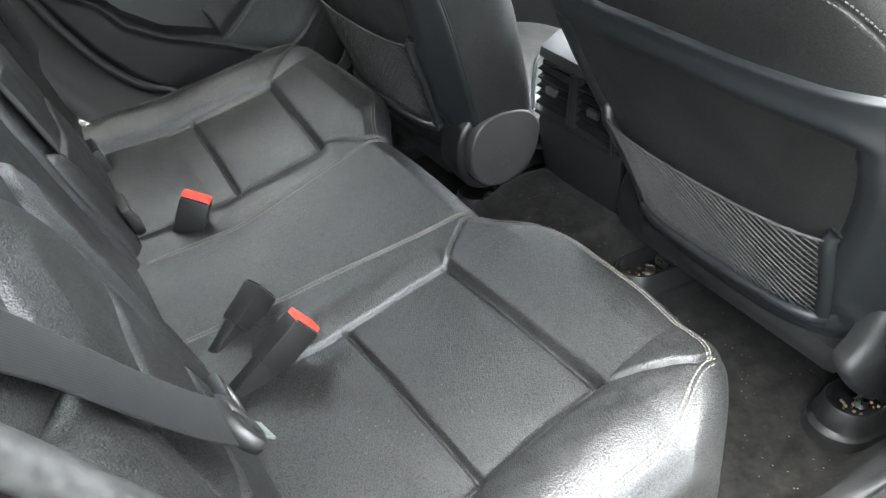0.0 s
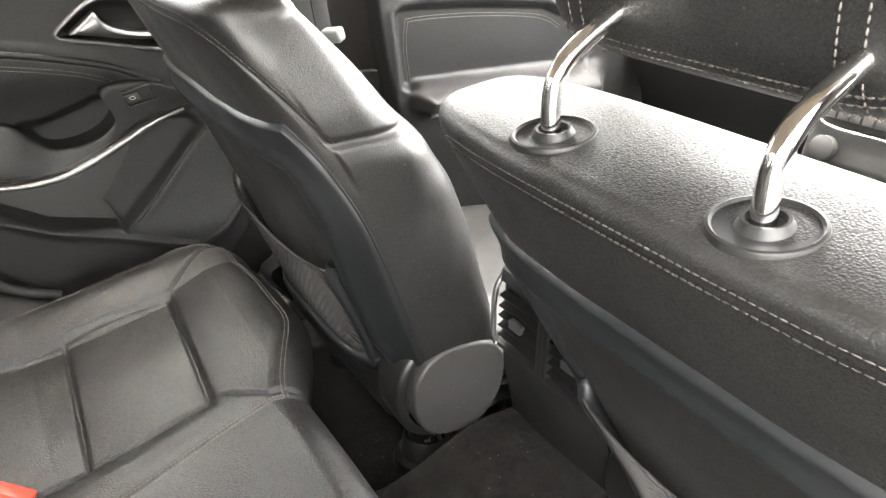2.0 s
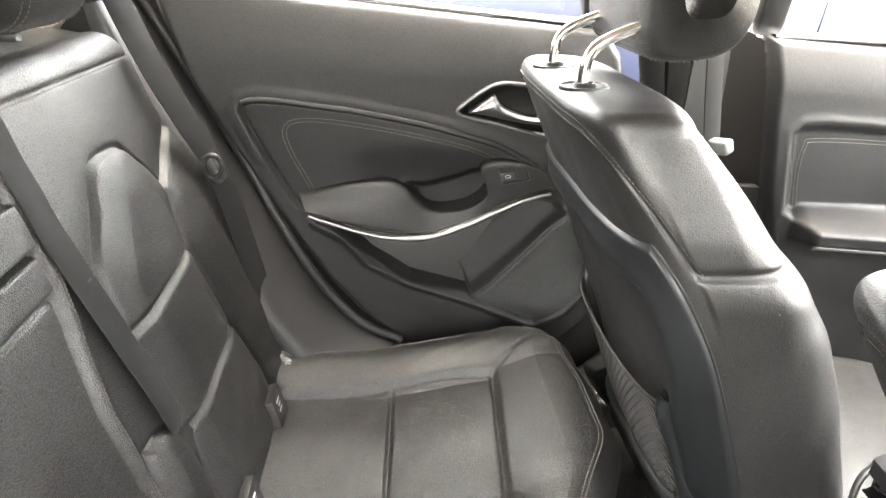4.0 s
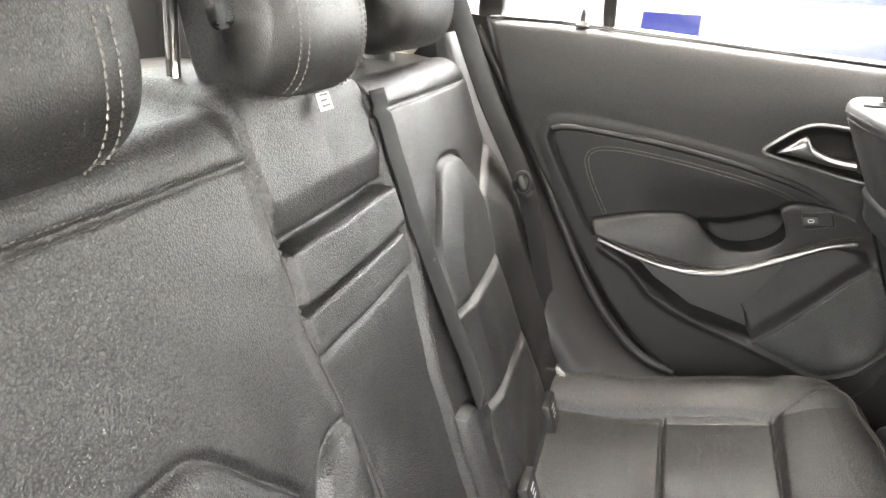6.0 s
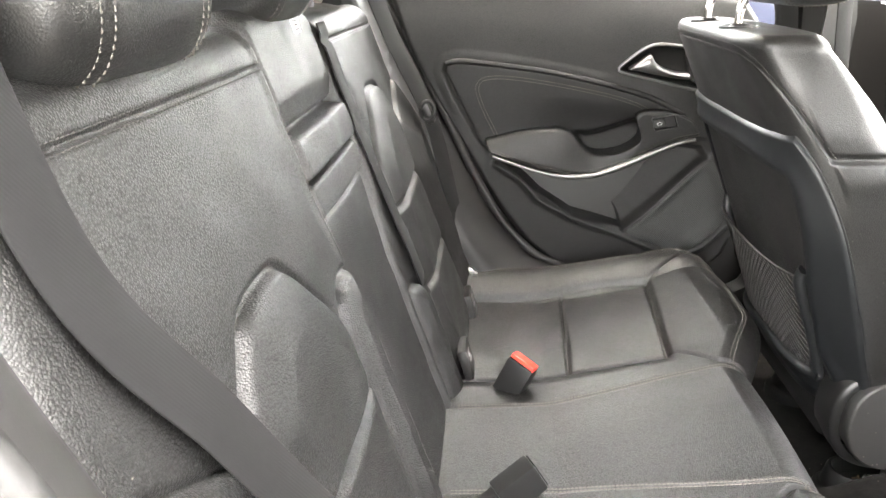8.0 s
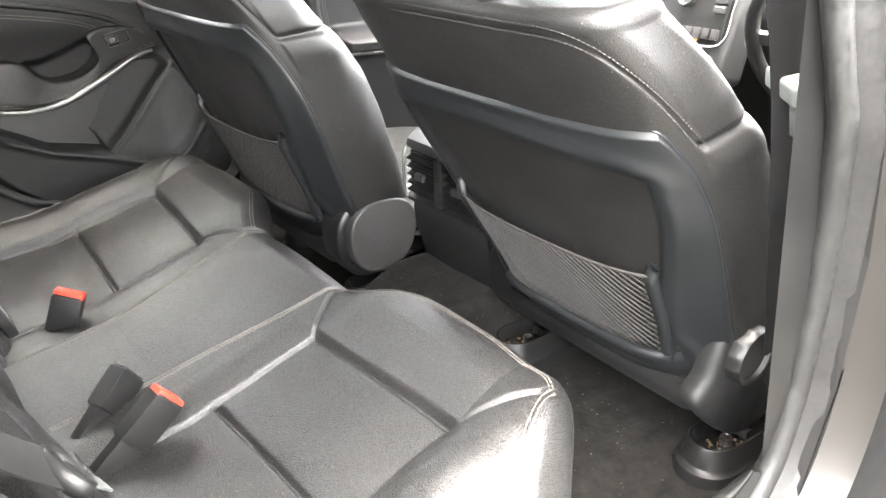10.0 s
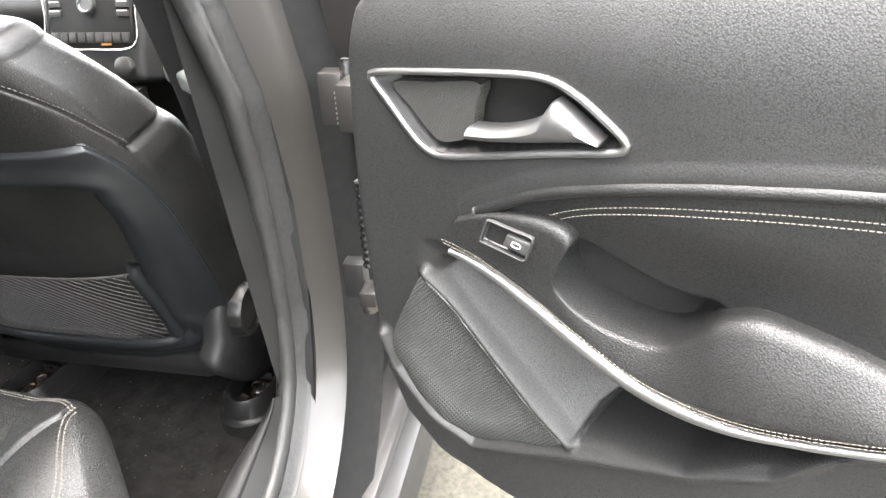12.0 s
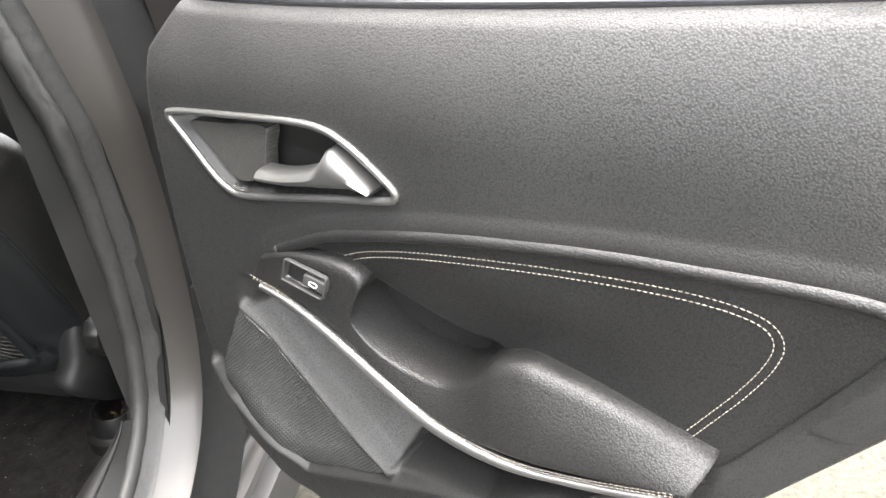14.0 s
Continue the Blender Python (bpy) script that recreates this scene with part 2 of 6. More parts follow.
def part(name, bm, mat, parent=None, label="", smooth=40):
    mesh = bpy.data.meshes.new(name)
    bmesh.ops.recalc_face_normals(bm, faces=bm.faces[:])
    bm.to_mesh(mesh)
    bm.free()
    return link_mesh(name, mesh, mat, parent, label, smooth)


def grid_data(P, close_u=False, close_v=False):
    nu, nv = P.shape[:2]
    iu = np.arange(nu if close_u else nu - 1)
    iv = np.arange(nv if close_v else nv - 1)
    a, b = np.meshgrid(iu, iv, indexing="ij")
    a2, b2 = (a + 1) % nu, (b + 1) % nv
    q = np.stack([a * nv + b, a2 * nv + b, a2 * nv + b2, a * nv + b2], -1).reshape(-1, 4)
    return P.reshape(-1, 3), q


def sheet(name, P, mat, parent=None, label="", close_u=False, close_v=False, smooth=180, cap=False, flip=False):
    """A surface through a grid of points (nu, nv, 3). cap: closes both ends of u with fans."""
    v, q = grid_data(np.asarray(P, float), close_u, close_v)
    faces = q.tolist()
    verts = v.tolist()
    if cap:
        nu, nv = P.shape[:2]
        for row in (0, nu - 1):
            c = len(verts)
            verts.append(np.asarray(P)[row].mean(0).tolist())
            for j in range(nv if close_v else nv - 1):
                f = [row * nv + j, row * nv + (j + 1) % nv, c]
                faces.append(f if row else f[::-1])
    if flip:
        faces = [f[::-1] for f in faces]
    mesh = bpy.data.meshes.new(name)
    mesh.from_pydata(verts, [], faces)
    mesh.update()
    return link_mesh(name, mesh, mat, parent, label, smooth)


def curve_pts(pts, n, closed=False):
    """n points evenly along a smooth curve through pts."""
    p = np.asarray(pts, float)
    k = len(p)
    out = []
    for i in range(k if closed else k - 1):
        if closed:
            a, b, c, d = p[i - 1], p[i], p[(i + 1) % k], p[(i + 2) % k]
        else:
            a, b, c, d = p[max(i - 1, 0)], p[i], p[i + 1], p[min(i + 2, k - 1)]
        for t in np.linspace(0, 1, 24, endpoint=False):
            out.append(0.5 * (2 * b + (c - a) * t + (2 * a - 5 * b + 4 * c - d) * t * t + (3 * b - a - 3 * c + d) * t ** 3))
    out.append(p[0] if closed else p[-1])
    out = np.array(out)
    s = np.r_[0, np.cumsum(np.linalg.norm(np.diff(out, axis=0), axis=1))]
    t = np.linspace(0, s[-1], n, endpoint=not closed)
    return np.stack([np.interp(t, s, out[:, i]) for i in range(out.shape[1])], 1)


def sweep_grid(path, profile, up=(0, 0, 1), closed=False, scale=None):
    """Points of a profile (k, 2: sideways, up) carried along a path."""
    path = np.asarray(path, float)
    profile = np.asarray(profile, float)
    if closed:
        tan = np.roll(path, -1, 0) - np.roll(path, 1, 0)
    else:
        tan = np.gradient(path, axis=0)
    tan /= np.linalg.norm(tan, axis=1)[:, None] + 1e-12
    upv = np.broadcast_to(np.asarray(up, float), path.shape)
    side = np.cross(tan, upv)
    side /= np.linalg.norm(side, axis=1)[:, None] + 1e-12
    top = np.cross(side, tan)
    sc = np.ones(len(path)) if scale is None else np.asarray(scale)
    return path[:, None] + (side[:, None] * profile[None, :, :1] + top[:, None] * profile[None, :, 1:]) * sc[:, None, None]


def ring(r, n=10, ry=None):
    a = np.linspace(0, 2 * math.pi, n, endpoint=False)
    return np.stack([r * np.cos(a), (ry or r) * np.sin(a)], 1)


def tube(name, path, r, mat, parent=None, label="", up=(0, 0, 1), n=10, closed=False, ry=None, scale=None):
    return sheet(name, sweep_grid(path, ring(r, n, ry), up, closed, scale), mat, parent, label, close_u=closed, close_v=True, cap=not closed)


def box_profile(w, h, r=0.002, k=3):
    """A rounded rectangle, w sideways and h up, round its middle."""
    out = []
    for cx, cy, a0 in ((w / 2 - r, h / 2 - r, 0), (-w / 2 + r, h / 2 - r, 90), (-w / 2 + r, -h / 2 + r, 180), (w / 2 - r, -h / 2 + r, 270)):
        for a in np.linspace(a0, a0 + 90, k):
            out.append((cx + r * math.cos(radians(a)), cy + r * math.sin(radians(a))))
    return np.array(out)


def stitch_mesh(name, paths, ups, mat, parent, length=0.0042, gap=0.0016, width=0.0011, label=""):
    """One row of raised thread stitches for each path; ups are the surface's normals along it."""
    verts, faces = [], []
    for path, up in zip(paths, ups):
        path = np.asarray(path, float)
        up = np.broadcast_to(np.asarray(up, float), path.shape)
        s = np.r_[0, np.cumsum(np.linalg.norm(np.diff(path, axis=0), axis=1))]
        t = np.arange(0, s[-1] - length, length + gap)
        A = np.stack([np.interp(t, s, path[:, i]) for i in range(3)], 1)
        B = np.stack([np.interp(t + length, s, path[:, i]) for i in range(3)], 1)
        U = np.stack([np.interp(t + length / 2, s, up[:, i]) for i in range(3)], 1)
        U /= np.linalg.norm(U, axis=1)[:, None] + 1e-12
        T = B - A
        T /= np.linalg.norm(T, axis=1)[:, None] + 1e-12
        S = np.cross(T, U)
        for a, b, u, w in zip(A, B, U, S):
            c, m = len(verts), (a + b) / 2
            for p, hgt, wd in ((a, -0.0004, 0.6), (m, 0.0009, 1.0), (b, -0.0004, 0.6)):
                verts += [(p - w * width * wd).tolist(), (p + u * (width * 0.9 + hgt)).tolist(), (p + w * width * wd).tolist()]
            for k in (0, 3):
                faces += [(c + k, c + k + 1, c + k + 4, c + k + 3), (c + k + 1, c + k + 2, c + k + 5, c + k + 4)]
    mesh = bpy.data.meshes.new(name)
    mesh.from_pydata(verts, [], faces)
    mesh.update()
    return link_mesh(name, mesh, mat, parent, label, 180)


def box(bm, lo, hi, bevel=0.0, seg=2):
    lo, hi = Vector(lo), Vector(hi)
    r = bmesh.ops.create_cube(bm, size=1.0)
    for v in r["verts"]:
        v.co = Vector((lo[i] + (v.co[i] + 0.5) * (hi[i] - lo[i]) for i in range(3)))
    if bevel:
        es = list({e for v in r["verts"] for e in v.link_edges})
        bmesh.ops.bevel(bm, geom=es, offset=bevel, segments=seg, profile=0.6, affect="EDGES")
    return bm


def block(name, lo, hi, mat, parent=None, bevel=0.004, label="", m=None, seg=2):
    bm = bmesh.new()
    box(bm, lo, hi, bevel, seg)
    if m is not None:
        bmesh.ops.transform(bm, matrix=m, verts=bm.verts[:])
    return part(name, bm, mat, parent, label)


def slab(name, outline, y0, y1, mat, parent=None, label="", to=None, smooth=35):
    """A plate with an outline in (x, z), from y0 to y1; to: a function that bends each point into place."""
    n = len(outline)
    verts = [(x, y, z) for y in (y0, y1) for x, z in outline]
    if to:
        verts = [tuple(to(*v)) for v in verts]
    faces = [tuple(range(n - 1, -1, -1)), tuple(range(n, 2 * n))] + [(i, (i + 1) % n, n + (i + 1) % n, n + i) for i in range(n)]
    bm = bmesh.new()
    vs = [bm.verts.new(v) for v in verts]
    for f in faces:
        bm.faces.new([vs[i] for i in f])
    bmesh.ops.triangulate(bm, faces=[f for f in bm.faces if len(f.verts) > 4])
    return part(name, bm, mat, parent, label, smooth)


def step(x, a, b):
    t = np.clip((np.asarray(x, float) - a) / (b - a), 0, 1)
    return t * t * (3 - 2 * t)


def hump(x, a, b):
    """A rounded rise between a and b, 1 at the middle."""
    t = np.clip((np.asarray(x, float) - a) / (b - a), 0, 1)
    return np.sin(math.pi * t)


def signed(poly, X, Z):
    """Distance to a polygon's edge, positive inside."""
    p = np.asarray(poly, float)
    best, inside = np.full(X.shape, 1e9), np.zeros(X.shape, bool)
    for (x0, z0), (x1, z1) in zip(p, np.roll(p, -1, 0)):
        dx, dz = x1 - x0, z1 - z0
        t = np.clip(((X - x0) * dx + (Z - z0) * dz) / (dx * dx + dz * dz + 1e-12), 0, 1)
        best = np.minimum(best, np.hypot(X - x0 - t * dx, Z - z0 - t * dz))
        if z0 != z1:
            inside ^= ((z0 > Z) != (z1 > Z)) & (X < (x1 - x0) * (Z - z0) / (z1 - z0) + x0)
    return np.where(inside, best, -best)


def line_dist(pts, X, Z):
    p = np.asarray(pts, float)
    best = np.full(X.shape, 1e9)
    for (x0, z0), (x1, z1) in zip(p[:-1], p[1:]):
        dx, dz = x1 - x0, z1 - z0
        t = np.clip(((X - x0) * dx + (Z - z0) * dz) / (dx * dx + dz * dz + 1e-12), 0, 1)
        best = np.minimum(best, np.hypot(X - x0 - t * dx, Z - z0 - t * dz))
    return best


def crease(pts, X, Z, depth, width):
    return -depth * np.exp(-((line_dist(pts, X, Z) / width) ** 2))


# ---- ground and the car's shell ----
ground = sheet("ground", np.array([[(x, y, 0.0) for y in (-400, -30, -6, 0, 6, 30, 400)] for x in (-400, -30, -6, 0, 6, 30, 400)]), GROUND)
tagged(ground, "pale rough concrete yard under the car", "ground", kind="structure")
verge = sheet("verge", np.array([[(x, y, 0.02 + 0.03 * math.sin(x * 1.7 + y)) for y in np.linspace(-60, 60, 60)] for x in np.linspace(7.5, 40, 24)]), VERGE)
tagged(verge, "strip of dry yellow grass beyond the yard", "grass", kind="structure")

SIDE = (-1, 1)


def floor_z(x, y):
    """Carpet height: a flat footwell with a rounded tunnel along the middle."""
    return 0.332 + (0.080 + 0.055 * step(x, 0.10, 0.30)) * (1 - step(np.abs(y), 0.105, 0.165)) + 0.05 * step(np.abs(y), 0.60, 0.67) + 0.0012 * np.sin(x * 31 + y * 23) * np.sin(y * 37) + 0.0008 * np.sin(x * 140 + 9 * np.sin(y * 60)) * np.sin(y * 120 + 5 * np.sin(x * 50))


xs, ys = np.linspace(-0.75, 1.5, 150), np.linspace(-0.685, 0.685, 120)
X, Y = np.meshgrid(xs, ys, indexing="ij")
floor = sheet("floor", np.stack([X, Y, floor_z(X, Y)], -1), CARPET)
tagged(floor, "worn black car carpet with a raised centre tunnel", "carpet", kind="structure")

underbody = block("underbody", (-1.0, -0.76, 0.17), (1.7, 0.76, 0.235), HARD, bevel=0.02)
tagged(underbody, "black floor pan under the carpet", "floor pan", kind="structure")

# roof: a shallow painted shell over a beige lining
# Out of view; its length sets how much windscreen light comes in.
xs, ys = np.linspace(-0.95, 0.92, 40), np.linspace(-0.60, 0.60, 30)
X, Y = np.meshgrid(xs, ys, indexing="ij")
Zr = 1.475 - 0.10 * (Y / 0.6) ** 4 - 0.05 * ((X + 0.1) / 1.0) ** 2
roof = sheet("roof", np.stack([X, Y, Zr + 0.03], -1), PAINT)
tagged(roof, "taupe metallic car roof", "roof", kind="structure")
ceiling = sheet("ceiling", np.stack([X, Y, Zr], -1), FABRIC)
tagged(ceiling, "light beige fabric headliner", "headliner", kind="structure")

# rear bulkhead and parcel shelf behind the rear seat
shelf = block("parcel_shelf", (-1.22, -0.62, 1.03), (-0.80, 0.62, 1.05), HARD, bevel=0.006)
tagged(shelf, "black parcel shelf behind the rear seat", "shelf", kind="structure")
# Height chosen to cut the light that enters from behind.
tail = block("tailgate_wall", (-1.30, -0.66, 0.25), (-1.23, 0.66, 1.18), HARD, bevel=0.01)
tagged(tail, "black tailgate trim closing the boot", "wall", kind="structure")


corners = ((-0.945, 0.585, 1.420), (-1.285, 0.625, 1.150))
P = np.array([[(x, k * y, z + d) for k in (-1, -0.5, 0, 0.5, 1)] for d in (0.0, 0.005) for x, y, z in (corners if d == 0 else corners[::-1])])
rear_window = sheet("window_1", P, TINTED, close_u=True, smooth=30)
rear_window.visible_shadow = False
tagged(rear_window, "dark tinted rear window glass", "window", kind="structure")


def frame_curve():
    """The door opening's inner line in (x, z): down the centre post, along the sill and up the wheel arch."""
    return curve_pts([(0.10, 1.37), (0.150, 1.15), (0.184, 1.00), (0.211, 0.87), (0.225, 0.74), (0.224, 0.62), (0.200, 0.53), (0.135, 0.465), (0.04, 0.43),
                      (-0.12, 0.415), (-0.24, 0.45), (-0.33, 0.57), (-0.42, 0.72), (-0.52, 0.90), (-0.60, 1.05), (-0.655, 1.16), (-0.60, 1.28), (-0.40, 1.37), (-0.10, 1.395)], 220, closed=True)


def opening_band(name, prof, mat, sgn, parent=None, label="", lump=0.0, part_of=slice(None), flare=0.0):
    """Carries (outward from the opening, y) points round the door opening."""
    c = frame_curve()
    t = np.roll(c, -1, 0) - np.roll(c, 1, 0)
    t /= np.linalg.norm(t, axis=1)[:, None]
    nrm = np.stack([-t[:, 1], t[:, 0]], 1)
    nrm *= np.sign(((c - np.array([-0.2, 0.9])) * nrm).sum(1))[:, None]
    prof = np.asarray(prof, float)
    wob = lump * (np.sin(np.arange(len(c)) * 1.9) + np.sin(np.arange(len(c)) * 0.83 + 1)) if lump else np.zeros(len(c))
    wob = wob[:, None] + flare * step(c[:, 1], 0.88, 1.12)[:, None] * (prof[None, :, 0] > 0.054) * (c[:, 0] > -0.1)[:, None]
    P = np.empty((len(c), len(prof), 3))
    P[:, :, 0] = c[:, None, 0] + nrm[:, None, 0] * (prof[None, :, 0] + wob)
    P[:, :, 2] = c[:, None, 1] + nrm[:, None, 1] * (prof[None, :, 0] + wob)
    tumble = 0.16 * np.clip(P[:, :, 2] - 0.95, 0, 1)
    P[:, :, 1] = sgn * (prof[None, :, 1] - tumble)
    full = part_of == slice(None)
    return sheet(name, P[part_of], mat, parent, label, close_u=full, smooth=50)


for sgn in SIDE:
    side = "near" if sgn < 0 else "far"
    body = thing("body_side", (0.2, sgn * 0.76, 0.2), "taupe painted car body side round the rear door opening", "car body", kind="structure")
    opening_band("seal_flange", [(0.028, 0.726), (0.033, 0.738), (0.040, 0.743), (0.042, 0.750)], RUBBER, sgn, body, "dark rubber flange behind the seal", lump=0.0004)
    opening_band("painted_frame", [(0.038, 0.741), (0.042, 0.744), (0.047, 0.752), (0.056, 0.772), (0.061, 0.784), (0.063, 0.796)], PAINT if sgn < 0 else HARD, sgn, body, flare=0.026)
    # Painted metal in the gap's shade; the shade is put into the colour.
    opening_band("post_face", [(0.063, 0.796), (0.067, 0.792), (0.071, 0.782), (0.095, 0.784), (0.115, 0.800), (0.18, 0.82)], NEAR_BLACK, sgn, body, "black rubber-lined recess behind the hinges", flare=0.026)
    opening_band("inner_trim", [(0.040, 0.700), (0.014, 0.708), (0.010, 0.716), (0.014, 0.722)], HARD, sgn, body)
    opening_band("door_seal", [(0.012, 0.712), (0.006, 0.717), (0.005, 0.726), (0.010, 0.733), (0.019, 0.736), (0.027, 0.732), (0.030, 0.724)], RUBBER, sgn, body, "mottled black rubber door seal", lump=0.0007)
    if sgn < 0:
        c = frame_curve()
        # the plastic cover strips along the sill, with their joints
        low = [i for i in range(len(c)) if c[i, 1] < 0.545 and c[i, 0] > -0.26]
        rows = slice(low[0], low[-1] + 1)
        cover = opening_band("sill_cover", [(-0.004, 0.660), (-0.010, 0.668), (-0.014, 0.684), (-0.010, 0.690), (-0.012, 0.696), (0.008, 0.722), (0.020, 0.730), (0.024, 0.724)], SILLTRIM, sgn, body, "grey-green plastic sill cover", part_of=rows)
        for v in cover.data.vertices:
            # the cover narrows as it climbs the post and ends under the seal
            up = float(step(v.co.z, 0.435, 0.545)) * (v.co.x > 0)
            v.co.y = v.co.y + (-0.722 - v.co.y) * 0.85 * up * (v.co.y > -0.722)
        rows = slice(low[3], low[-1] - 3)
        opening_band("sealant_bead", [(0.056, 0.7480), (0.058, 0.7535), (0.062, 0.7560), (0.065, 0.756)], material("yellowed_sealant", (0.34, 0.27, 0.16), 0.6, mottle=0.3, mottle_size=0.02), sgn, body, part_of=rows)
    # lower sill outside
    block("sill_step", (-0.30, sgn * 0.80 - 0.035, 0.235), (1.3, sgn * 0.80 + 0.035, 0.335), PAINT, body, bevel=0.02)
    block("sill_strip", (-0.28, sgn * 0.835 - 0.03, 0.20), (1.3, sgn * 0.835 + 0.03, 0.318), HARD, body, bevel=0.012, label="black plastic sill strip")
    # body behind the door opening
    slab("quarter_panel", [(-0.40, 0.33), (-0.44, 0.55), (-0.56, 0.78), (-0.70, 1.02), (-0.82, 1.12), (-1.28, 1.08), (-1.30, 0.40), (-1.10, 0.33)], sgn * 0.78, sgn * 0.84, PAINT, body)
    # centre post inside, above and below the belt line
    slab("post_trim", [(0.22, 0.43), (0.268, 0.62), (0.266, 0.80), (0.236, 1.00), (0.175, 1.36), (0.25, 1.37), (0.325, 1.10), (0.34, 0.95), (0.36, 0.60), (0.42, 0.42)], sgn * 0.722, sgn * 0.755, HARD, body, to=lambda x, y, z: (x, y - math.copysign(0.16 * max(z - 0.95, 0), y), z), label="black centre post trim")

for sgn in SIDE:
    # Added plate; it blocks daylight leaking in below the far door.
    tagged(block("shut_filler", (-0.22 if sgn < 0 else -0.60, sgn * 0.765 - 0.012, 0.36), (0.46, sgn * 0.765 + 0.012, 0.85) if sgn > 0 else (0.46, sgn * 0.765 + 0.012, 0.37), HARD, bevel=0.004), "dark inner sill plate", "trim", kind="structure")
    tagged(block("sill_plate", (-0.20, sgn * 0.690 - 0.014, 0.428), (1.2, sgn * 0.690 + 0.014, 0.440), PAINT if sgn > 0 else SILLTRIM, bevel=0.004), "pale painted sill plate", "trim", kind="structure")
    tagged(block("rocker_trim", (-0.27, sgn * 0.672 - 0.018, 0.25), (1.35, sgn * 0.672 + 0.018, 0.432), SILLTRIM, bevel=0.012, seg=3), "grey plastic sill trim beside the carpet", "trim", kind="structure")
    # Reaches this high to hold back light from the rear.
    q = [(-0.66, 0.40), (-0.62, 0.90), (-0.72, 1.12), (-0.74, 1.36), (-1.24, 1.30), (-1.26, 0.40)]
    tagged(slab("quarter_trim", q, sgn * 0.655, sgn * 0.70, HARD, to=lambda x, y, z: (x, y - math.copysign(0.14 * max(z - 0.95, 0), y), z)), "dark lining of the boot side", "trim", kind="structure")

# front of the cabin: bulkhead, dash and windscreen posts close the place
bulk = block("bulkhead", (1.52, -0.70, 0.22), (1.60, 0.70, 0.98), HARD, bevel=0.01)
tagged(bulk, "black bulkhead under the windscreen", "wall", kind="structure")
for sgn in SIDE:
    P = sweep_grid(curve_pts([(0.86, sgn * 0.56, 1.41), (1.22, sgn * 0.63, 1.20), (1.62, sgn * 0.70, 0.98)], 16), box_profile(0.07, 0.09, 0.02))
    tagged(sheet("windscreen_post", P, HARD, close_v=True, cap=True), "black windscreen post", "post", kind="structure")
    P = sweep_grid(curve_pts([(-0.62, sgn * 0.585, 1.40), (-0.74, sgn * 0.62, 1.22), (-0.84, sgn * 0.65, 1.08)], 16), box_profile(0.07, 0.17, 0.02))
    tagged(sheet("rear_post", P, FABRIC if sgn > 0 else HARD, close_v=True, cap=True), "beige lined rear roof post", "post", kind="structure")


# ---- rear doors and front doors ----
BELT = 1.130                     # height of the window line
CHROME_LINE = [(0.052, 0.850), (0.020, 0.843), (-0.010, 0.832), (-0.058, 0.808), (-0.106, 0.786), (-0.155, 0.768), (-0.200, 0.762), (-0.245, 0.764), (-0.290, 0.773), (-0.335, 0.786), (-0.382, 0.802)]
INSERT = [(0.010, 0.895), (-0.012, 0.906), (-0.055, 0.927), (-0.110, 0.943), (-0.177, 0.958), (-0.240, 0.969), (-0.300, 0.978), (-0.360, 0.984), (-0.420, 0.989), (-0.462, 0.990), (-0.484, 0.984),
          (-0.489, 0.968), (-0.474, 0.935), (-0.440, 0.872), (-0.408, 0.815), (-0.390, 0.795), (-0.30, 0.80), (-0.20, 0.78), (-0.10, 0.80), (0.0, 0.85)]
GRILLE = [(0.081, 0.802), (0.112, 0.758), (0.132, 0.722), (0.141, 0.697), (0.133, 0.662), (0.097, 0.610), (0.060, 0.585), (0.040, 0.579), (-0.010, 0.598), (-0.072, 0.625), (-0.045, 0.657), (0.003, 0.715), (0.045, 0.767)]
POCKET = [(-0.082, 0.634), (-0.098, 0.670), (-0.128, 0.703), (-0.150, 0.745), (-0.240, 0.750), (-0.315, 0.765), (-0.300, 0.742), (-0.270, 0.708), (-0.200, 0.672)]
REAR_OUTLINE = [(0.100, BELT), (0.132, 1.085), (0.147, 1.02), (0.157, 0.95), (0.165, 0.87), (0.169, 0.79), (0.170, 0.71), (0.168, 0.64), (0.150, 0.575), (0.105, 0.525), (0.045, 0.493), (-0.05, 0.470), (-0.15, 0.475),
                (-0.225, 0.530), (-0.29, 0.585), (-0.35, 0.655), (-0.42, 0.765), (-0.495, 0.885), (-0.565, 1.010), (-0.625, BELT)]
FRONT_OUTLINE = [(0.40, BELT - 0.03), (0.46, 1.02), (0.47, 0.90), (0.47, 0.60), (0.44, 0.44), (-0.10, 0.42), (-0.30, 0.43), (-0.355, 0.50), (-0.368, 0.62), (-0.376, 0.76), (-0.410, 0.87), (-0.439, 1.00), (-0.460, BELT)]


def door_y(x, z, h=0.0):
    """Inner face of a closed far-side door: leans out towards the floor, bows a little along its length."""
    return 0.673 + 0.11 * (1.0 - z) + 5.0 * np.clip(z - 1.03, 0, 0.12) ** 2.2 - h


SCOOP = curve_pts([(-0.066, 0.878), (-0.090, 0.880), (-0.128, 0.864), (-0.172, 0.850), (-0.208, 0.848), (-0.206, 0.836), (-0.190, 0.805), (-0.150, 0.785), (-0.100, 0.790), (-0.066, 0.820), (-0.052, 0.850)], 80, closed=True)


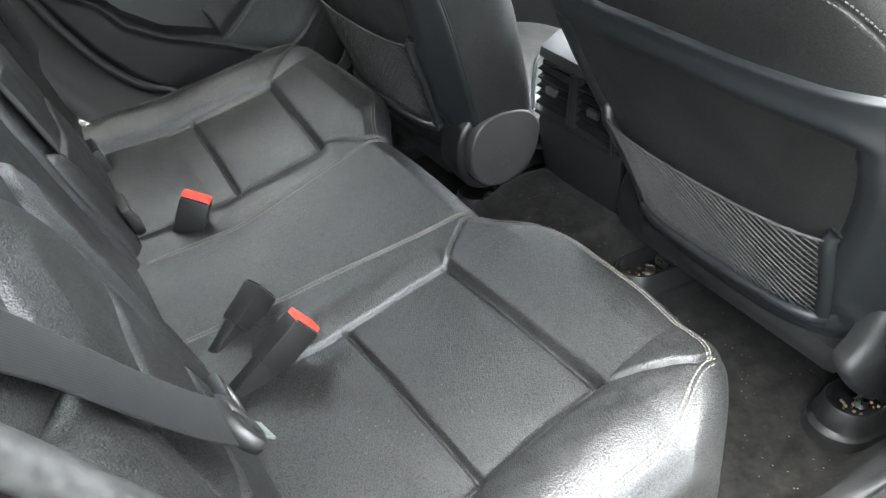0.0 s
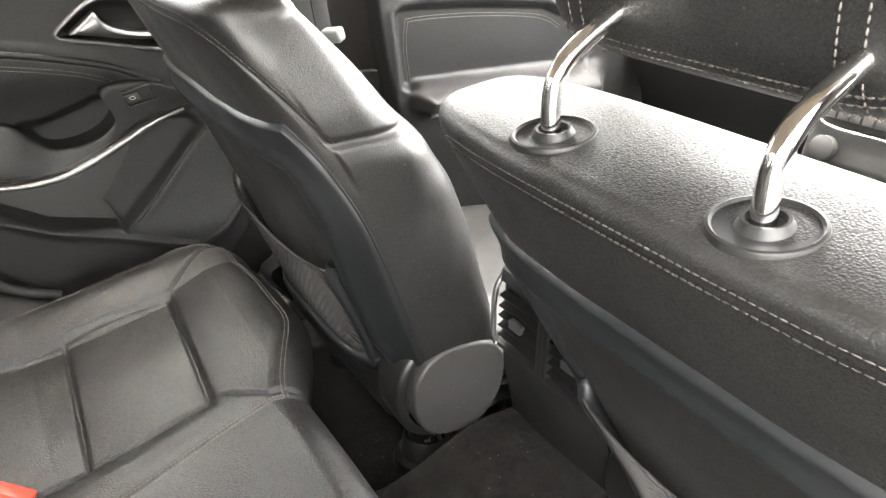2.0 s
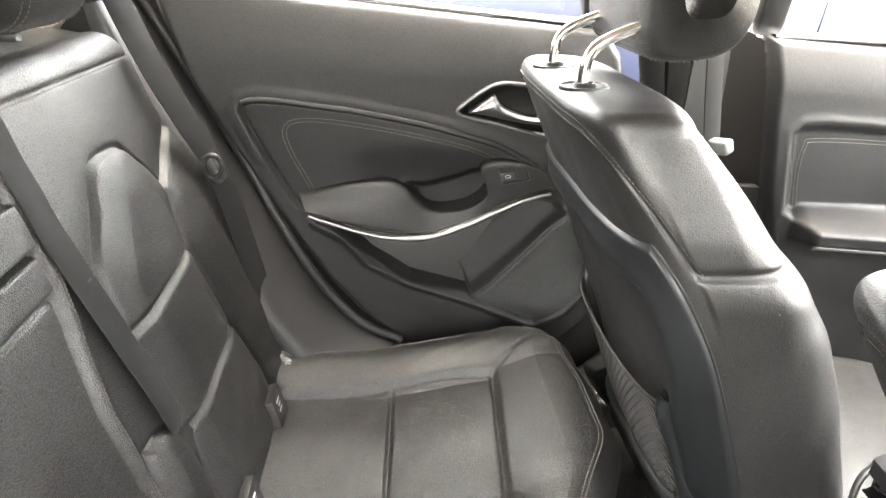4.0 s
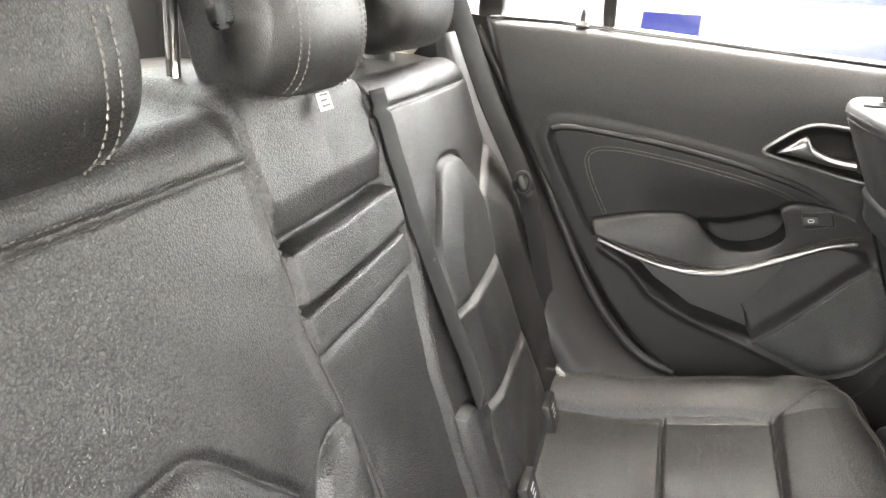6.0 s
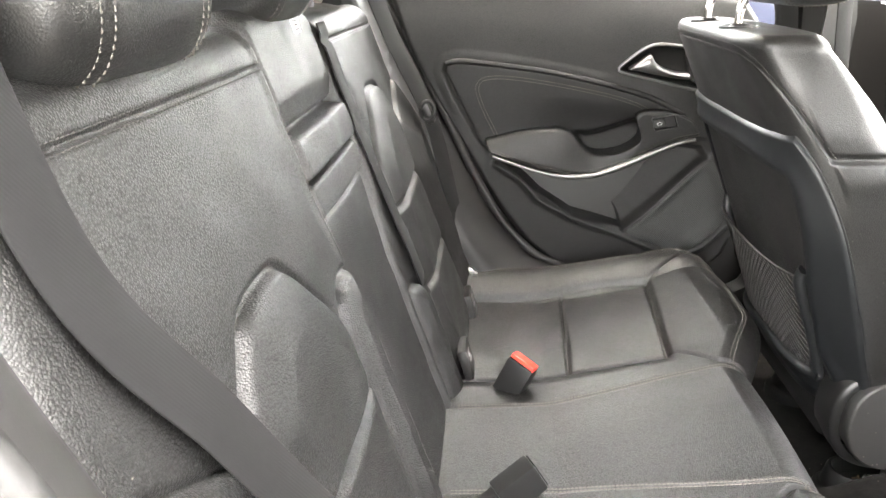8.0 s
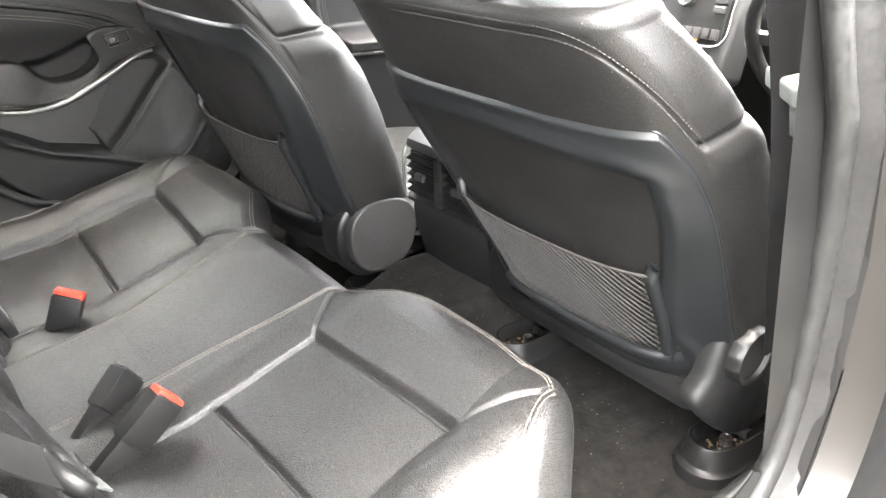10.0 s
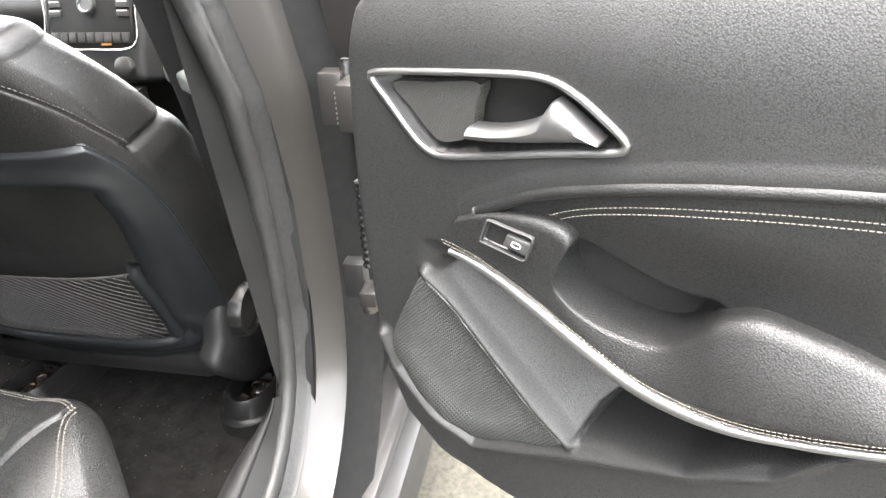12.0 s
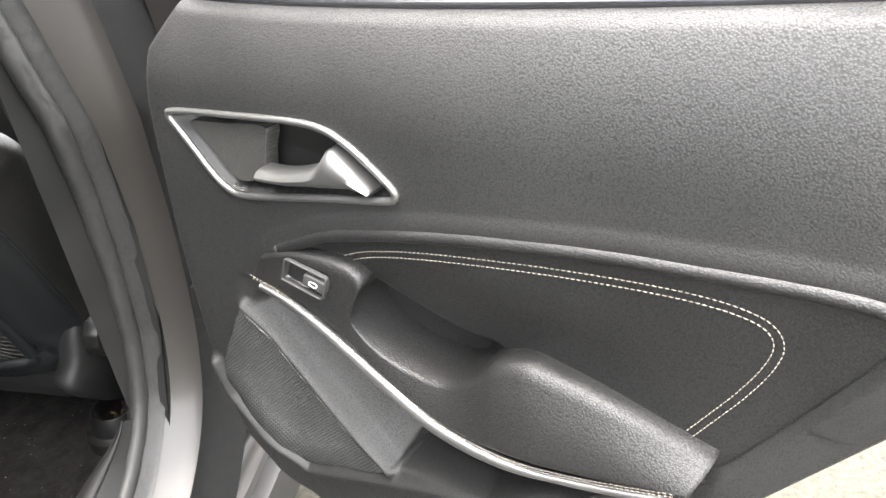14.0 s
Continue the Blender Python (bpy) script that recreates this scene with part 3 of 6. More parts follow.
def door_height(X, Z):
    ins = step(signed(INSERT, X, Z), -0.004, 0.006)
    h = 0.006 * (1 - ins) - 0.003 * ins
    h += 0.002 * hump(signed(INSERT, X, Z), -0.022, 0.004) * (Z > 0.88)
    h += -0.012 * step(0.930 - Z, 0.0, 0.08) * step(X, -0.37, -0.20) * (1 - step(X, -0.06, -0.02)) * ins
    h += -0.034 * step(signed(SCOOP, X, Z), -0.006, 0.016) * ins
    line = np.interp(X, [p[0] for p in CHROME_LINE[::-1]], [p[1] for p in CHROME_LINE[::-1]])
    inside_x = step(X, -0.40, -0.37) * (1 - step(X, 0.05, 0.09))
    below = step(line - Z, -0.002, 0.012) * inside_x
    h = h * (1 - below) + below * 0.0
    # hollow channel under the armrest, running down into the pocket
    ridge = [(0.078, 0.806), (0.045, 0.772), (0.003, 0.720), (-0.045, 0.662), (-0.078, 0.632)]
    chan = [(0.060, 0.830), (0.078, 0.806), (0.003, 0.720), (-0.078, 0.632), (-0.20, 0.66), (-0.31, 0.735), (-0.36, 0.785), (-0.30, 0.772), (-0.20, 0.762), (-0.10, 0.785), (0.0, 0.832)]
    h += -0.070 * np.clip(line_dist(ridge, X, Z) / 0.090, 0, 1) ** 0.9 * step(signed(chan, X, Z), -0.002, 0.014)
    h += 0.011 * np.exp(-((line_dist(ridge, X, Z) / 0.007) ** 2))
    h += -0.085 * step(signed(POCKET, X, Z), -0.002, 0.010)
    # lip under the pocket and round the loudspeaker
    lip = [(0.152, 0.700), (0.140, 0.655), (0.098, 0.600), (0.045, 0.567), (0.000, 0.583), (-0.082, 0.616), (-0.20, 0.655), (-0.275, 0.693), (-0.315, 0.742), (-0.37, 0.770)]
    h += 0.012 * np.exp(-((line_dist(lip, X, Z) / 0.008) ** 2))
    h += -0.006 * step(signed(GRILLE, X, Z), 0.0, 0.006)
    return h


def rear_stitch():
    return [(-0.052, 0.898), (-0.075, 0.911), (-0.105, 0.922), (-0.150, 0.933), (-0.205, 0.943), (-0.262, 0.952), (-0.320, 0.959), (-0.365, 0.962), (-0.395, 0.960), (-0.413, 0.953), (-0.421, 0.938), (-0.417, 0.916), (-0.405, 0.888), (-0.390, 0.860), (-0.375, 0.833)]


def offset_line(pts, d):
    p = np.asarray(pts, float)
    t = np.gradient(p, axis=0)
    t /= np.linalg.norm(t, axis=1)[:, None] + 1e-12
    return p + np.stack([-t[:, 1], t[:, 0]], 1) * d


BEZEL = [(0.110, 1.013), (0.098, 1.020), (0.030, 1.028), (-0.040, 1.034), (-0.070, 1.032), (-0.092, 1.022), (-0.113, 1.006), (-0.131, 0.990), (-0.132, 0.983), (-0.122, 0.978), (-0.060, 0.966), (-0.010, 0.955), (0.040, 0.946), (0.058, 0.950), (0.072, 0.962), (0.095, 0.992)]


def rear_trim(door, put, outline, sgn, shift, x_max):
    """Lining of a rear door: panel, insert, armrest, loudspeaker, handle, switch and lock pin."""
    # inner panel
    step_mm = 0.0023 if sgn < 0 else 0.0031
    nx, nz = int((0.635 + x_max) / step_mm), int(0.74 / step_mm)
    X, Z = np.meshgrid(np.linspace(-0.635, x_max, nx), np.linspace(0.415, BELT, nz), indexing="ij")
    sd = signed(outline, X, Z)
    h = door_height(X, Z) - 0.03 * (1 - step(sd, -0.004, 0.016)) ** 2
    Yp = door_y(X, Z, h - 0.045 * step(signed(BEZEL, X, Z), 0.002, 0.008))
    keep = (sd > -0.006)
    v, q = grid_data(np.stack([X + shift, sgn * Yp, Z], -1))
    kq = keep.reshape(-1)[q].all(1)
    q = q[kq]
    used = np.unique(q)
    remap = np.zeros(len(v), int)
    remap[used] = np.arange(len(used))
    v, q = v[used], remap[q]
    mesh = bpy.data.meshes.new("inner_panel")
    mesh.from_pydata(v.tolist(), [], (q if sgn < 0 else q[:, ::-1]).tolist())
    mesh.update()
    panel = link_mesh("inner_panel", mesh, DOOR_SKIN, door, "grained dark grey door panel", 180)

    # leather insert, laid just proud of the panel
    sdi = signed(INSERT, X, Z)
    line = np.interp(X, [p[0] for p in CHROME_LINE[::-1]], [p[1] for p in CHROME_LINE[::-1]])
    keep = (sdi > 0.003) & (Z > line + 0.003)
    v, q = grid_data(np.stack([X + shift, sgn * (Yp - 0.0025 * step(sdi, 0.002, 0.007) + 0.003 * (1 - step(sdi, 0.002, 0.007))), Z], -1))
    q = q[keep.reshape(-1)[q].all(1)]
    used = np.unique(q)
    remap = np.zeros(len(v), int)
    remap[used] = np.arange(len(used))
    mesh = bpy.data.meshes.new("insert")
    mesh.from_pydata(v[used].tolist(), [], (remap[q] if sgn < 0 else remap[q][:, ::-1]).tolist())
    mesh.update()
    insert = link_mesh("insert", mesh, DOOR_LEATHER, door, "black leather door insert", 180)

    def on(pts, lift=0.0):
        p = np.asarray(pts, float)
        hh = door_height(p[:, 0], p[:, 1])
        return np.stack([p[:, 0], door_y(p[:, 0], p[:, 1], hh + lift), p[:, 1]], 1)

    rows, ups = [], []
    for d in (0.0, 0.0062):
        p = on(offset_line(curve_pts(rear_stitch(), 160), d), 0.003)
        p[:, 0] += shift
        p[:, 1] *= sgn
        rows.append(p)
        ups.append((0, -sgn, 0.1))
    stitch_mesh("insert_stitching", rows, ups, THREAD_PALE, insert, 0.0034, 0.0010, 0.00048, label="pale double stitching")

    # rolled bead along the insert's edge
    bead = curve_pts(INSERT[:11], 120)
    put("insert_piping", sweep_grid(on(bead, 0.001), ring(0.0062, 12, 0.0062), (0, -1, 0)), DOOR_LEATHER, close_v=True, cap=True, parent=insert, label="rolled black leather bead")

    # armrest: a padded ledge from the switch pod to its rear end
    n = 150
    low = curve_pts(CHROME_LINE, n)
    top = curve_pts([(0.030, 0.884), (0.000, 0.897), (-0.040, 0.903), (-0.074, 0.900), (-0.087, 0.886), (-0.069, 0.862), (-0.072, 0.838), (-0.095, 0.817), (-0.130, 0.805), (-0.168, 0.806), (-0.196, 0.826), (-0.214, 0.846), (-0.238, 0.857), (-0.262, 0.857), (-0.320, 0.848), (-0.396, 0.828)], n)
    u = np.linspace(0, 1, n)
    out_low = 0.012 + 0.026 * step(u, 0.15, 0.75)
    sect = []
    k = 26
    hh_top = door_height(top[:, 0], top[:, 1])
    crest = np.maximum(0.014 - 0.004 * step(u, 0.85, 1.0), 0.004)
    for j in range(k):
        t = j / (k - 1)
        p = low * (1 - t) + top * t
        lift = out_low * (1 - t) + crest * t + 0.005 * math.sin(math.pi * t) * step(u, 0.4, 0.7)
        if t < 0.15:
            lift = lift - 0.010 * (1 - t / 0.15) ** 2
        if t > 0.90:
            lift = lift - 0.004 * ((t - 0.90) / 0.10) ** 2
        sect.append(np.stack([p[:, 0], door_y(p[:, 0], p[:, 1], lift), p[:, 1]], 1))
    # its back drops down to the insert
    for drop, rise in ((0.35, 0.0010), (1.0, 0.0014)):
        lift = (crest - 0.004) * (1 - drop) + (hh_top - 0.006) * drop
        p = top + np.array([0, rise])
        sect.append(np.stack([p[:, 0], door_y(p[:, 0], p[:, 1], lift), p[:, 1]], 1))
    under = []
    for lift_k, dz in ((0.55, -0.006), (0.0, -0.004), (-0.6, 0.004)):
        p = low + np.array([0, dz])
        under.append(np.stack([p[:, 0], door_y(p[:, 0], p[:, 1], out_low * lift_k - 0.012), p[:, 1]], 1))
    P = np.stack(under[::-1] + sect, 1)
    ends = [P[0] * 0 + P[0].mean(0) + np.array([0.004, 0.012, 0]), P[-1] * 0 + P[-1].mean(0) + np.array([-0.004, 0.012, 0])]
    P = np.concatenate([ends[0][None], P, ends[1][None]])
    arm = put("armrest", P, ARM_LEATHER, label="padded black armrest with a switch pod")
    # chrome strip and three rows of thread under the ledge's edge
    edge = np.stack([low[:, 0], door_y(low[:, 0], low[:, 1], out_low - 0.003), low[:, 1] - 0.004], 1)
    wide = 0.75 + 0.9 * hump(np.linspace(0, 1, n), 0.02, 0.75)[3:-1]
    put("chrome_strip", sweep_grid(edge[3:-1], box_profile(0.008, 0.010, 0.003), (0, -1, 0), scale=wide), SATIN, close_v=True, cap=True, parent=arm, label="satin chrome strip under the armrest")
    rows, ups = [], []
    for dz, dl in ((0.006, 0.0035), (0.0115, 0.0065)):
        p = np.stack([low[:, 0], door_y(low[:, 0], low[:, 1], out_low + dl), low[:, 1] + dz], 1)[2:-2]
        p[:, 0] += shift
        p[:, 1] *= sgn
        rows.append(p)
        ups.append((0, -sgn, 0.5))
    stitch_mesh("armrest_stitching", rows, ups, THREAD, arm, 0.0030, 0.0012, 0.0005, label="pale stitching along the armrest")

    # loudspeaker grille
    g = curve_pts(GRILLE, 60, closed=True)
    cen = g.mean(0)
    P = np.stack([on(cen + (g - cen) * s, 0.0025 - 0.004 * (s > 0.99)) for s in (1.0, 0.985, 0.75, 0.5, 0.25, 0.02)], 0)
    put("speaker_grille", P, SPEAKER, close_v=True, label="ribbed black loudspeaker grille")

    # inner handle: bezel, cup, small grille, lever
    bez = curve_pts(BEZEL, 120, closed=True)
    path = on(bez, 0.001)
    handle = put("door_handle", sweep_grid(path, box_profile(0.0068, 0.007, 0.003), (0, -1, 0), True), SATIN, close_u=True, close_v=True, label="satin silver inner door handle and bezel")
    cen = bez.mean(0)
    P = np.stack([on(cen + (bez - cen) * s, l) for s, l in ((0.985, 0.002), (0.95, -0.003), (0.90, -0.018), (0.6, -0.027), (0.02, -0.028))], 0)
    put("handle_cup", P, HARD, close_v=True, parent=handle)
    mg = curve_pts([(0.093, 1.008), (0.045, 1.015), (-0.001, 1.020), (0.004, 0.995), (0.009, 0.972), (0.018, 0.963), (0.043, 0.956), (0.054, 0.961), (0.076, 0.986)], 48, closed=True)
    cen = mg.mean(0)
    P = np.stack([on(cen + (mg - cen) * s, l) for s, l in ((1.0, -0.020), (0.985, -0.007), (0.965, -0.0055), (0.6, -0.0055), (0.02, -0.0055))], 0)
    put("tweeter_mesh", P, TWEETER, close_v=True, parent=handle, label="woven black tweeter cover", smooth=30)
    up = curve_pts([(0.006, 0.982), (-0.020, 0.984), (-0.045, 0.991), (-0.062, 1.000), (-0.074, 1.016), (-0.085, 1.010), (-0.100, 0.998), (-0.114, 0.987)], 40)
    dn = curve_pts([(0.008, 0.968), (-0.020, 0.970), (-0.050, 0.974), (-0.075, 0.978), (-0.095, 0.982), (-0.114, 0.984)], 40)
    P = []
    for s, l in ((0, -0.012), (0.02, 0.002), (0.2, 0.010), (0.5, 0.013), (0.8, 0.010), (0.98, 0.003), (1.0, -0.010)):
        P.append(on(dn * (1 - s) + up * s, l))
    put("lever", np.stack(P, 1), SATIN, parent=handle, label="silver pull lever", smooth=50)

    # window switch in its pod
    sw = np.array([(-0.010, 0.897), (-0.056, 0.889), (-0.046, 0.862), (0.000, 0.872)])
    fr = curve_pts(np.concatenate([[a + (b - a) * t for t in (0.06, 0.5, 0.94)] for a, b in zip(sw, np.roll(sw, -1, 0))]), 40, closed=True)
    lift0 = 0.019
    lay = lambda p, l: np.stack([p[:, 0], door_y(p[:, 0], p[:, 1], lift0 + l), p[:, 1]], 1)
    switch = put("window_switch", sweep_grid(lay(fr, 0.0), box_profile(0.0014, 0.005, 0.0006), (0, -1, 0), True), GREYPLASTIC, close_u=True, close_v=True, label="window switch in a thin silver frame")
    cen = fr.mean(0)
    put("switch_well", np.stack([lay(cen + (fr - cen) * s, l) for s, l in ((0.97, -0.001), (0.93, -0.006), (0.02, -0.006))], 0), GLOSS, close_v=True, parent=switch)
    key = fr * 0.52 + 0.48 * (sw[1] + sw[2]) / 2
    ck = key.mean(0)
    put("rocker", np.stack([lay(ck + (key - ck) * s, l) for s, l in ((1.0, -0.006), (0.98, 0.001), (0.8, 0.002), (0.02, 0.0005))], 0), BUTTON, close_v=True, parent=switch)
    sym = ck + 0.15 * (curve_pts(sw, 24, closed=True) - sw.mean(0))
    put("window_mark", sweep_grid(lay(sym, 0.0025), box_profile(0.0009, 0.0005, 0.0002), (0, -1, 0), True), WHITEMARK, close_u=True, close_v=True, parent=switch)

    # lock pin
    lp = on(np.array([(-0.455, 1.132)]), 0.0)[0]
    lp = np.array([lp[0] + shift, sgn * (lp[1] + 0.006), lp[2]])
    pin = tube("lock_pin", np.array([lp + (0, 0, d) for d in (-0.004, 0.014, 0.020, 0.022)]), 0.0045, HARD, door, up=(1, 0, 0), scale=[1, 1, 0.8, 0.4])
    tube("pin_collar", np.array([lp + (0, 0, d) for d in (-0.004, 0.002, 0.003)]), 0.010, HARD, door, up=(1, 0, 0), n=16, scale=[1.1, 1.0, 0.7])


def front_trim(door, put, outline, sgn, shift, x_max):
    """Lining of a front door: plain panel, sunk stitched insert and a ledge with a bright strip."""
    INS = [(-0.392, 0.972), (-0.380, 0.984), (-0.34, 0.988), (-0.20, 0.983), (-0.02, 0.968), (0.07, 0.935), (0.13, 0.87), (0.10, 0.82), (-0.10, 0.80), (-0.335, 0.812), (-0.366, 0.828)]

    def height(X, Z):
        sd = signed(INS, X, Z)
        h = 0.010 - 0.018 * step(sd, -0.006, 0.012) + 0.004 * np.exp(-((sd + 0.010) / 0.008) ** 2)
        ledge = step(X, -0.352, -0.325) * (1 - step(X, 0.12, 0.20))
        front_edge = 0.778 - 0.05 * np.clip(X + 0.32, 0, 1)
        h = h + 0.062 * ledge * step(Z, front_edge - 0.010, front_edge + 0.004) * (1 - step(Z, front_edge + 0.022, 0.842))
        h = h - 0.02 * step(0.72 - Z, 0.0, 0.12)
        return h

    nx, nz = 300, 230
    X, Z = np.meshgrid(np.linspace(-0.525, x_max, nx), np.linspace(0.415, BELT, nz), indexing="ij")
    sd = signed(outline, X, Z)
    P = np.stack([X, door_y(X, Z, height(X, Z) - 0.03 * (1 - step(sd, -0.004, 0.016)) ** 2), Z], -1)
    v, q = grid_data(P)
    sdi = signed(INS, X, Z).reshape(-1)
    inside = (sdi > 0.004) & (Z.reshape(-1) > 0.80)
    for nm, keep, mat, lab in (("inner_panel", (sd > -0.006).reshape(-1), DOOR_SKIN, "grained dark grey door panel"), ("insert", inside, DOOR_LEATHER, "stitched black leather door insert")):
        f = q[keep[q].all(1)]
        used = np.unique(f)
        remap = np.zeros(len(v), int)
        remap[used] = np.arange(len(used))
        w = v[used] + np.array([0, -0.0022 if nm == "insert" else 0, 0])
        w = w * np.array([1, sgn, 1]) + np.array([shift, 0, 0])
        mesh = bpy.data.meshes.new(nm)
        mesh.from_pydata(w.tolist(), [], (remap[f] if sgn < 0 else remap[f][:, ::-1]).tolist())
        mesh.update()
        ob = link_mesh(nm, mesh, mat, door, lab, 180)
    rows = []
    seam = curve_pts([(-0.348, 0.832), (-0.362, 0.90), (-0.362, 0.948), (-0.345, 0.962), (-0.20, 0.961), (-0.03, 0.945), (0.04, 0.915)], 160)
    for d in (0.0, -0.0065):
        p = offset_line(seam, d)
        p = np.stack([p[:, 0], door_y(p[:, 0], p[:, 1], height(p[:, 0], p[:, 1]) + 0.0035), p[:, 1]], 1)
        rows.append(p * np.array([1, sgn, 1]) + np.array([shift, 0, 0]))
    stitch_mesh("insert_stitching", rows, [(0, -sgn, 0.1)] * 2, THREAD_PALE, ob, 0.0036, 0.0012, 0.0006, label="pale double stitching")
    xs = np.linspace(-0.322, 0.10, 40)
    zs = 0.770 - 0.05 * (xs + 0.32)
    put("chrome_strip", sweep_grid(np.stack([xs, door_y(xs, zs, 0.050 + 0 * xs), zs], 1), box_profile(0.008, 0.008, 0.003), (0, -1, 0)), SATIN, close_v=True, cap=True, label="satin strip under the ledge")


def build_door(name, label, outline, sgn, shift, front=False, x_max=0.178):
    """A car door in its closed place: built for the far side, turned over in y for the near one."""
    F = lambda x, y, z: (x + shift, sgn * y, z)
    door = thing(name, (0.0 + shift, sgn * 0.75, 0.45), label, "car door", "doors of the car", "structure")

    def put(name, P, mat, **k):
        P = np.asarray(P, float).copy()
        P[..., 0] += shift
        P[..., 1] *= sgn
        parent = k.pop("parent", door)
        return sheet(name, P, mat, parent, **k)

    (front_trim if front else rear_trim)(door, put, outline, sgn, shift, x_max)

    # door body: painted shell behind the panel
    big = np.asarray(outline, float)
    cen = np.array([-0.2, 0.85])
    shell = [(x + (0.02 if x > cen[0] else -0.065) * (abs(x - cen[0]) > 0.05), z - 0.07 * (z < 0.62)) for x, z in big]
    slab("outer_skin", [F(x, 0, z)[::2] for x, z in shell], sgn * 0.80, sgn * 0.868, PAINT, door, "taupe metallic outer door skin",
                             to=lambda x, y, z: (x, y + math.copysign(0.0, y) + math.copysign(1, y) * (0.09 * (1.0 - z) * (abs(y) < 0.81) - 0.12 * max(z - 1.0, 0) * (abs(y) > 0.8)), z))
    # window: rubber strip, bright outer trim, frame and panes
    xs = np.linspace(outline[-1][0] + 0.01, outline[0][0] - 0.005, 30)
    yb = door_y(0, BELT)
    P = np.stack([xs, np.full(30, yb + 0.010), np.full(30, BELT - 0.003)], 1)
    put("window_rubber", sweep_grid(P, box_profile(0.014, 0.010, 0.003), (0, 0, 1)), GLOSS, close_v=True, cap=True)
    P[:, 1], P[:, 2] = yb + 0.056, BELT - 0.002
    put("outer_belt_trim", sweep_grid(P, box_profile(0.030, 0.012, 0.004), (0, 0, 1)), SATIN, close_v=True, cap=True, label="bright outer window trim")
    x0, x1 = outline[-1][0], outline[0][0]
    lean = lambda z: yb + 0.035 - 0.20 * (z - BELT)
    arch = curve_pts([(x1 - 0.005, BELT), (x1 - 0.03, 1.26), (x1 - 0.06, 1.375), (x1 - 0.30, 1.40), (x0 + 0.18, 1.375), (x0 + 0.03, 1.26), (x0 + 0.005, BELT)], 60)
    P = np.stack([arch[:, 0], lean(arch[:, 1]), arch[:, 1]], 1)
    put("window_frame", sweep_grid(P, box_profile(0.045, 0.032, 0.006), (0, -1, 0)), HARD, close_v=True, cap=True, label="black window frame")
    if not front:
        zz = np.linspace(BELT - 0.01, 1.37, 8)
        P = np.stack([np.full(8, -0.412) - 0.05 * (zz - BELT), lean(zz) - 0.004, zz], 1)
        put("pane_divider", sweep_grid(P, box_profile(0.022, 0.02, 0.004), (0, -1, 0)), HARD, close_v=True, cap=True)
    pane = np.array([[(x, lean(z) + d, z) for z in (BELT - 0.01, 1.38)] for x, d in ((x0 + 0.1, 0), (x1 - 0.06, 0), (x1 - 0.06, 0.004), (x0 + 0.1, 0.004))])
    gl = put("window_pane", pane, GLASS, close_u=True, label="clear tinted window glass", smooth=30)
    gl.visible_shadow = False
    if not front:
        # the window line rises rearwards, bent on each door to fit the camera's view
        base, climb, bend = (0.0, 0.034, 1.0) if sgn > 0 else (-0.016, 0.050, 1.5)
        for o in door.children_recursive:
            for v in o.data.vertices:
                x, z = v.co.x, v.co.z
                if z > 0.99:
                    v.co.z += (base + climb * min(max((0.08 - x) / 0.58, 0), 1) ** bend) * float(step(z, 0.99, 1.13))
    return door


far_rear = build_door("door_1", "closed rear door with black leather insert, armrest and loudspeaker", REAR_OUTLINE, 1, 0.0)
far_front = build_door("door_2", "closed front passenger door with grey-black panel and armrest", FRONT_OUTLINE, 1, 0.845, front=True, x_max=0.48)
near_front = build_door("door_3", "closed driver door with grey-black panel and armrest", FRONT_OUTLINE, -1, 0.845, front=True, x_max=0.48)
near_rear = build_door("door_4", "rear door standing open, black panel with leather insert and pale stitching", REAR_OUTLINE, -1, 0.0)
HINGE = Vector((0.300, -0.811, 0.0))
OPEN = 66
near_rear.matrix_world = Matrix.Translation(HINGE) @ Matrix.Rotation(radians(OPEN), 4, "Z") @ Matrix.Translation(-HINGE) @ near_rear.matrix_world
bpy.context.view_layer.update()

# hinges and the check strap between post and open door, parts of the door
def own(name, lo, hi, mat, parent, bevel=0.004, label=""):
    return block(name, lo, hi, mat, parent, bevel, label)


for z in (0.935,):
    hg = own("hinge", (0.268, -0.835, z - 0.032), (0.300, -0.805, z + 0.032), PAINT, near_rear, 0.004, "painted steel door hinge")
    tube("hinge_pin", np.array([(0.285, -0.838, z + d) for d in (-0.045, -0.043, 0.043, 0.045)]), 0.008, HARD, hg, up=(1, 0, 0), n=12, scale=[0.8, 1, 1, 0.8])
    own("hinge_leaf", (0.232, -0.875, z - 0.028), (0.285, -0.838, z + 0.028), PAINT, hg)
    for dz in np.linspace(-0.018, 0.018, 7):
        own("stamped_rib", (0.236, -0.852, z + dz - 0.0012), (0.260, -0.836, z + dz + 0.0012), STEEL, hg, 0.0)
ck = own("door_check", (0.275, -0.835, 0.655), (0.302, -0.805, 0.708), HARD, near_rear, 0.004, "steel door check with bellows")
own("check_arm", (0.245, -0.858, 0.660), (0.285, -0.835, 0.682), PAINT, ck)
tube("check_roller", np.array([(0.270, -0.842, z) for z in (0.640, 0.642, 0.668, 0.670)]), 0.011, STEEL, ck, up=(1, 0, 0), n=14, scale=[0.85, 1, 1, 0.85])
bel = np.linspace(0.715, 0.835, 60)
tube("cable_bellows", np.stack([0.262 + 0 * bel, -0.850 + 0 * bel, bel], 1), 0.0085, HARD, ck, up=(1, 0, 0), n=12, scale=1 + 0.16 * np.sin(np.arange(60) * 1.3))


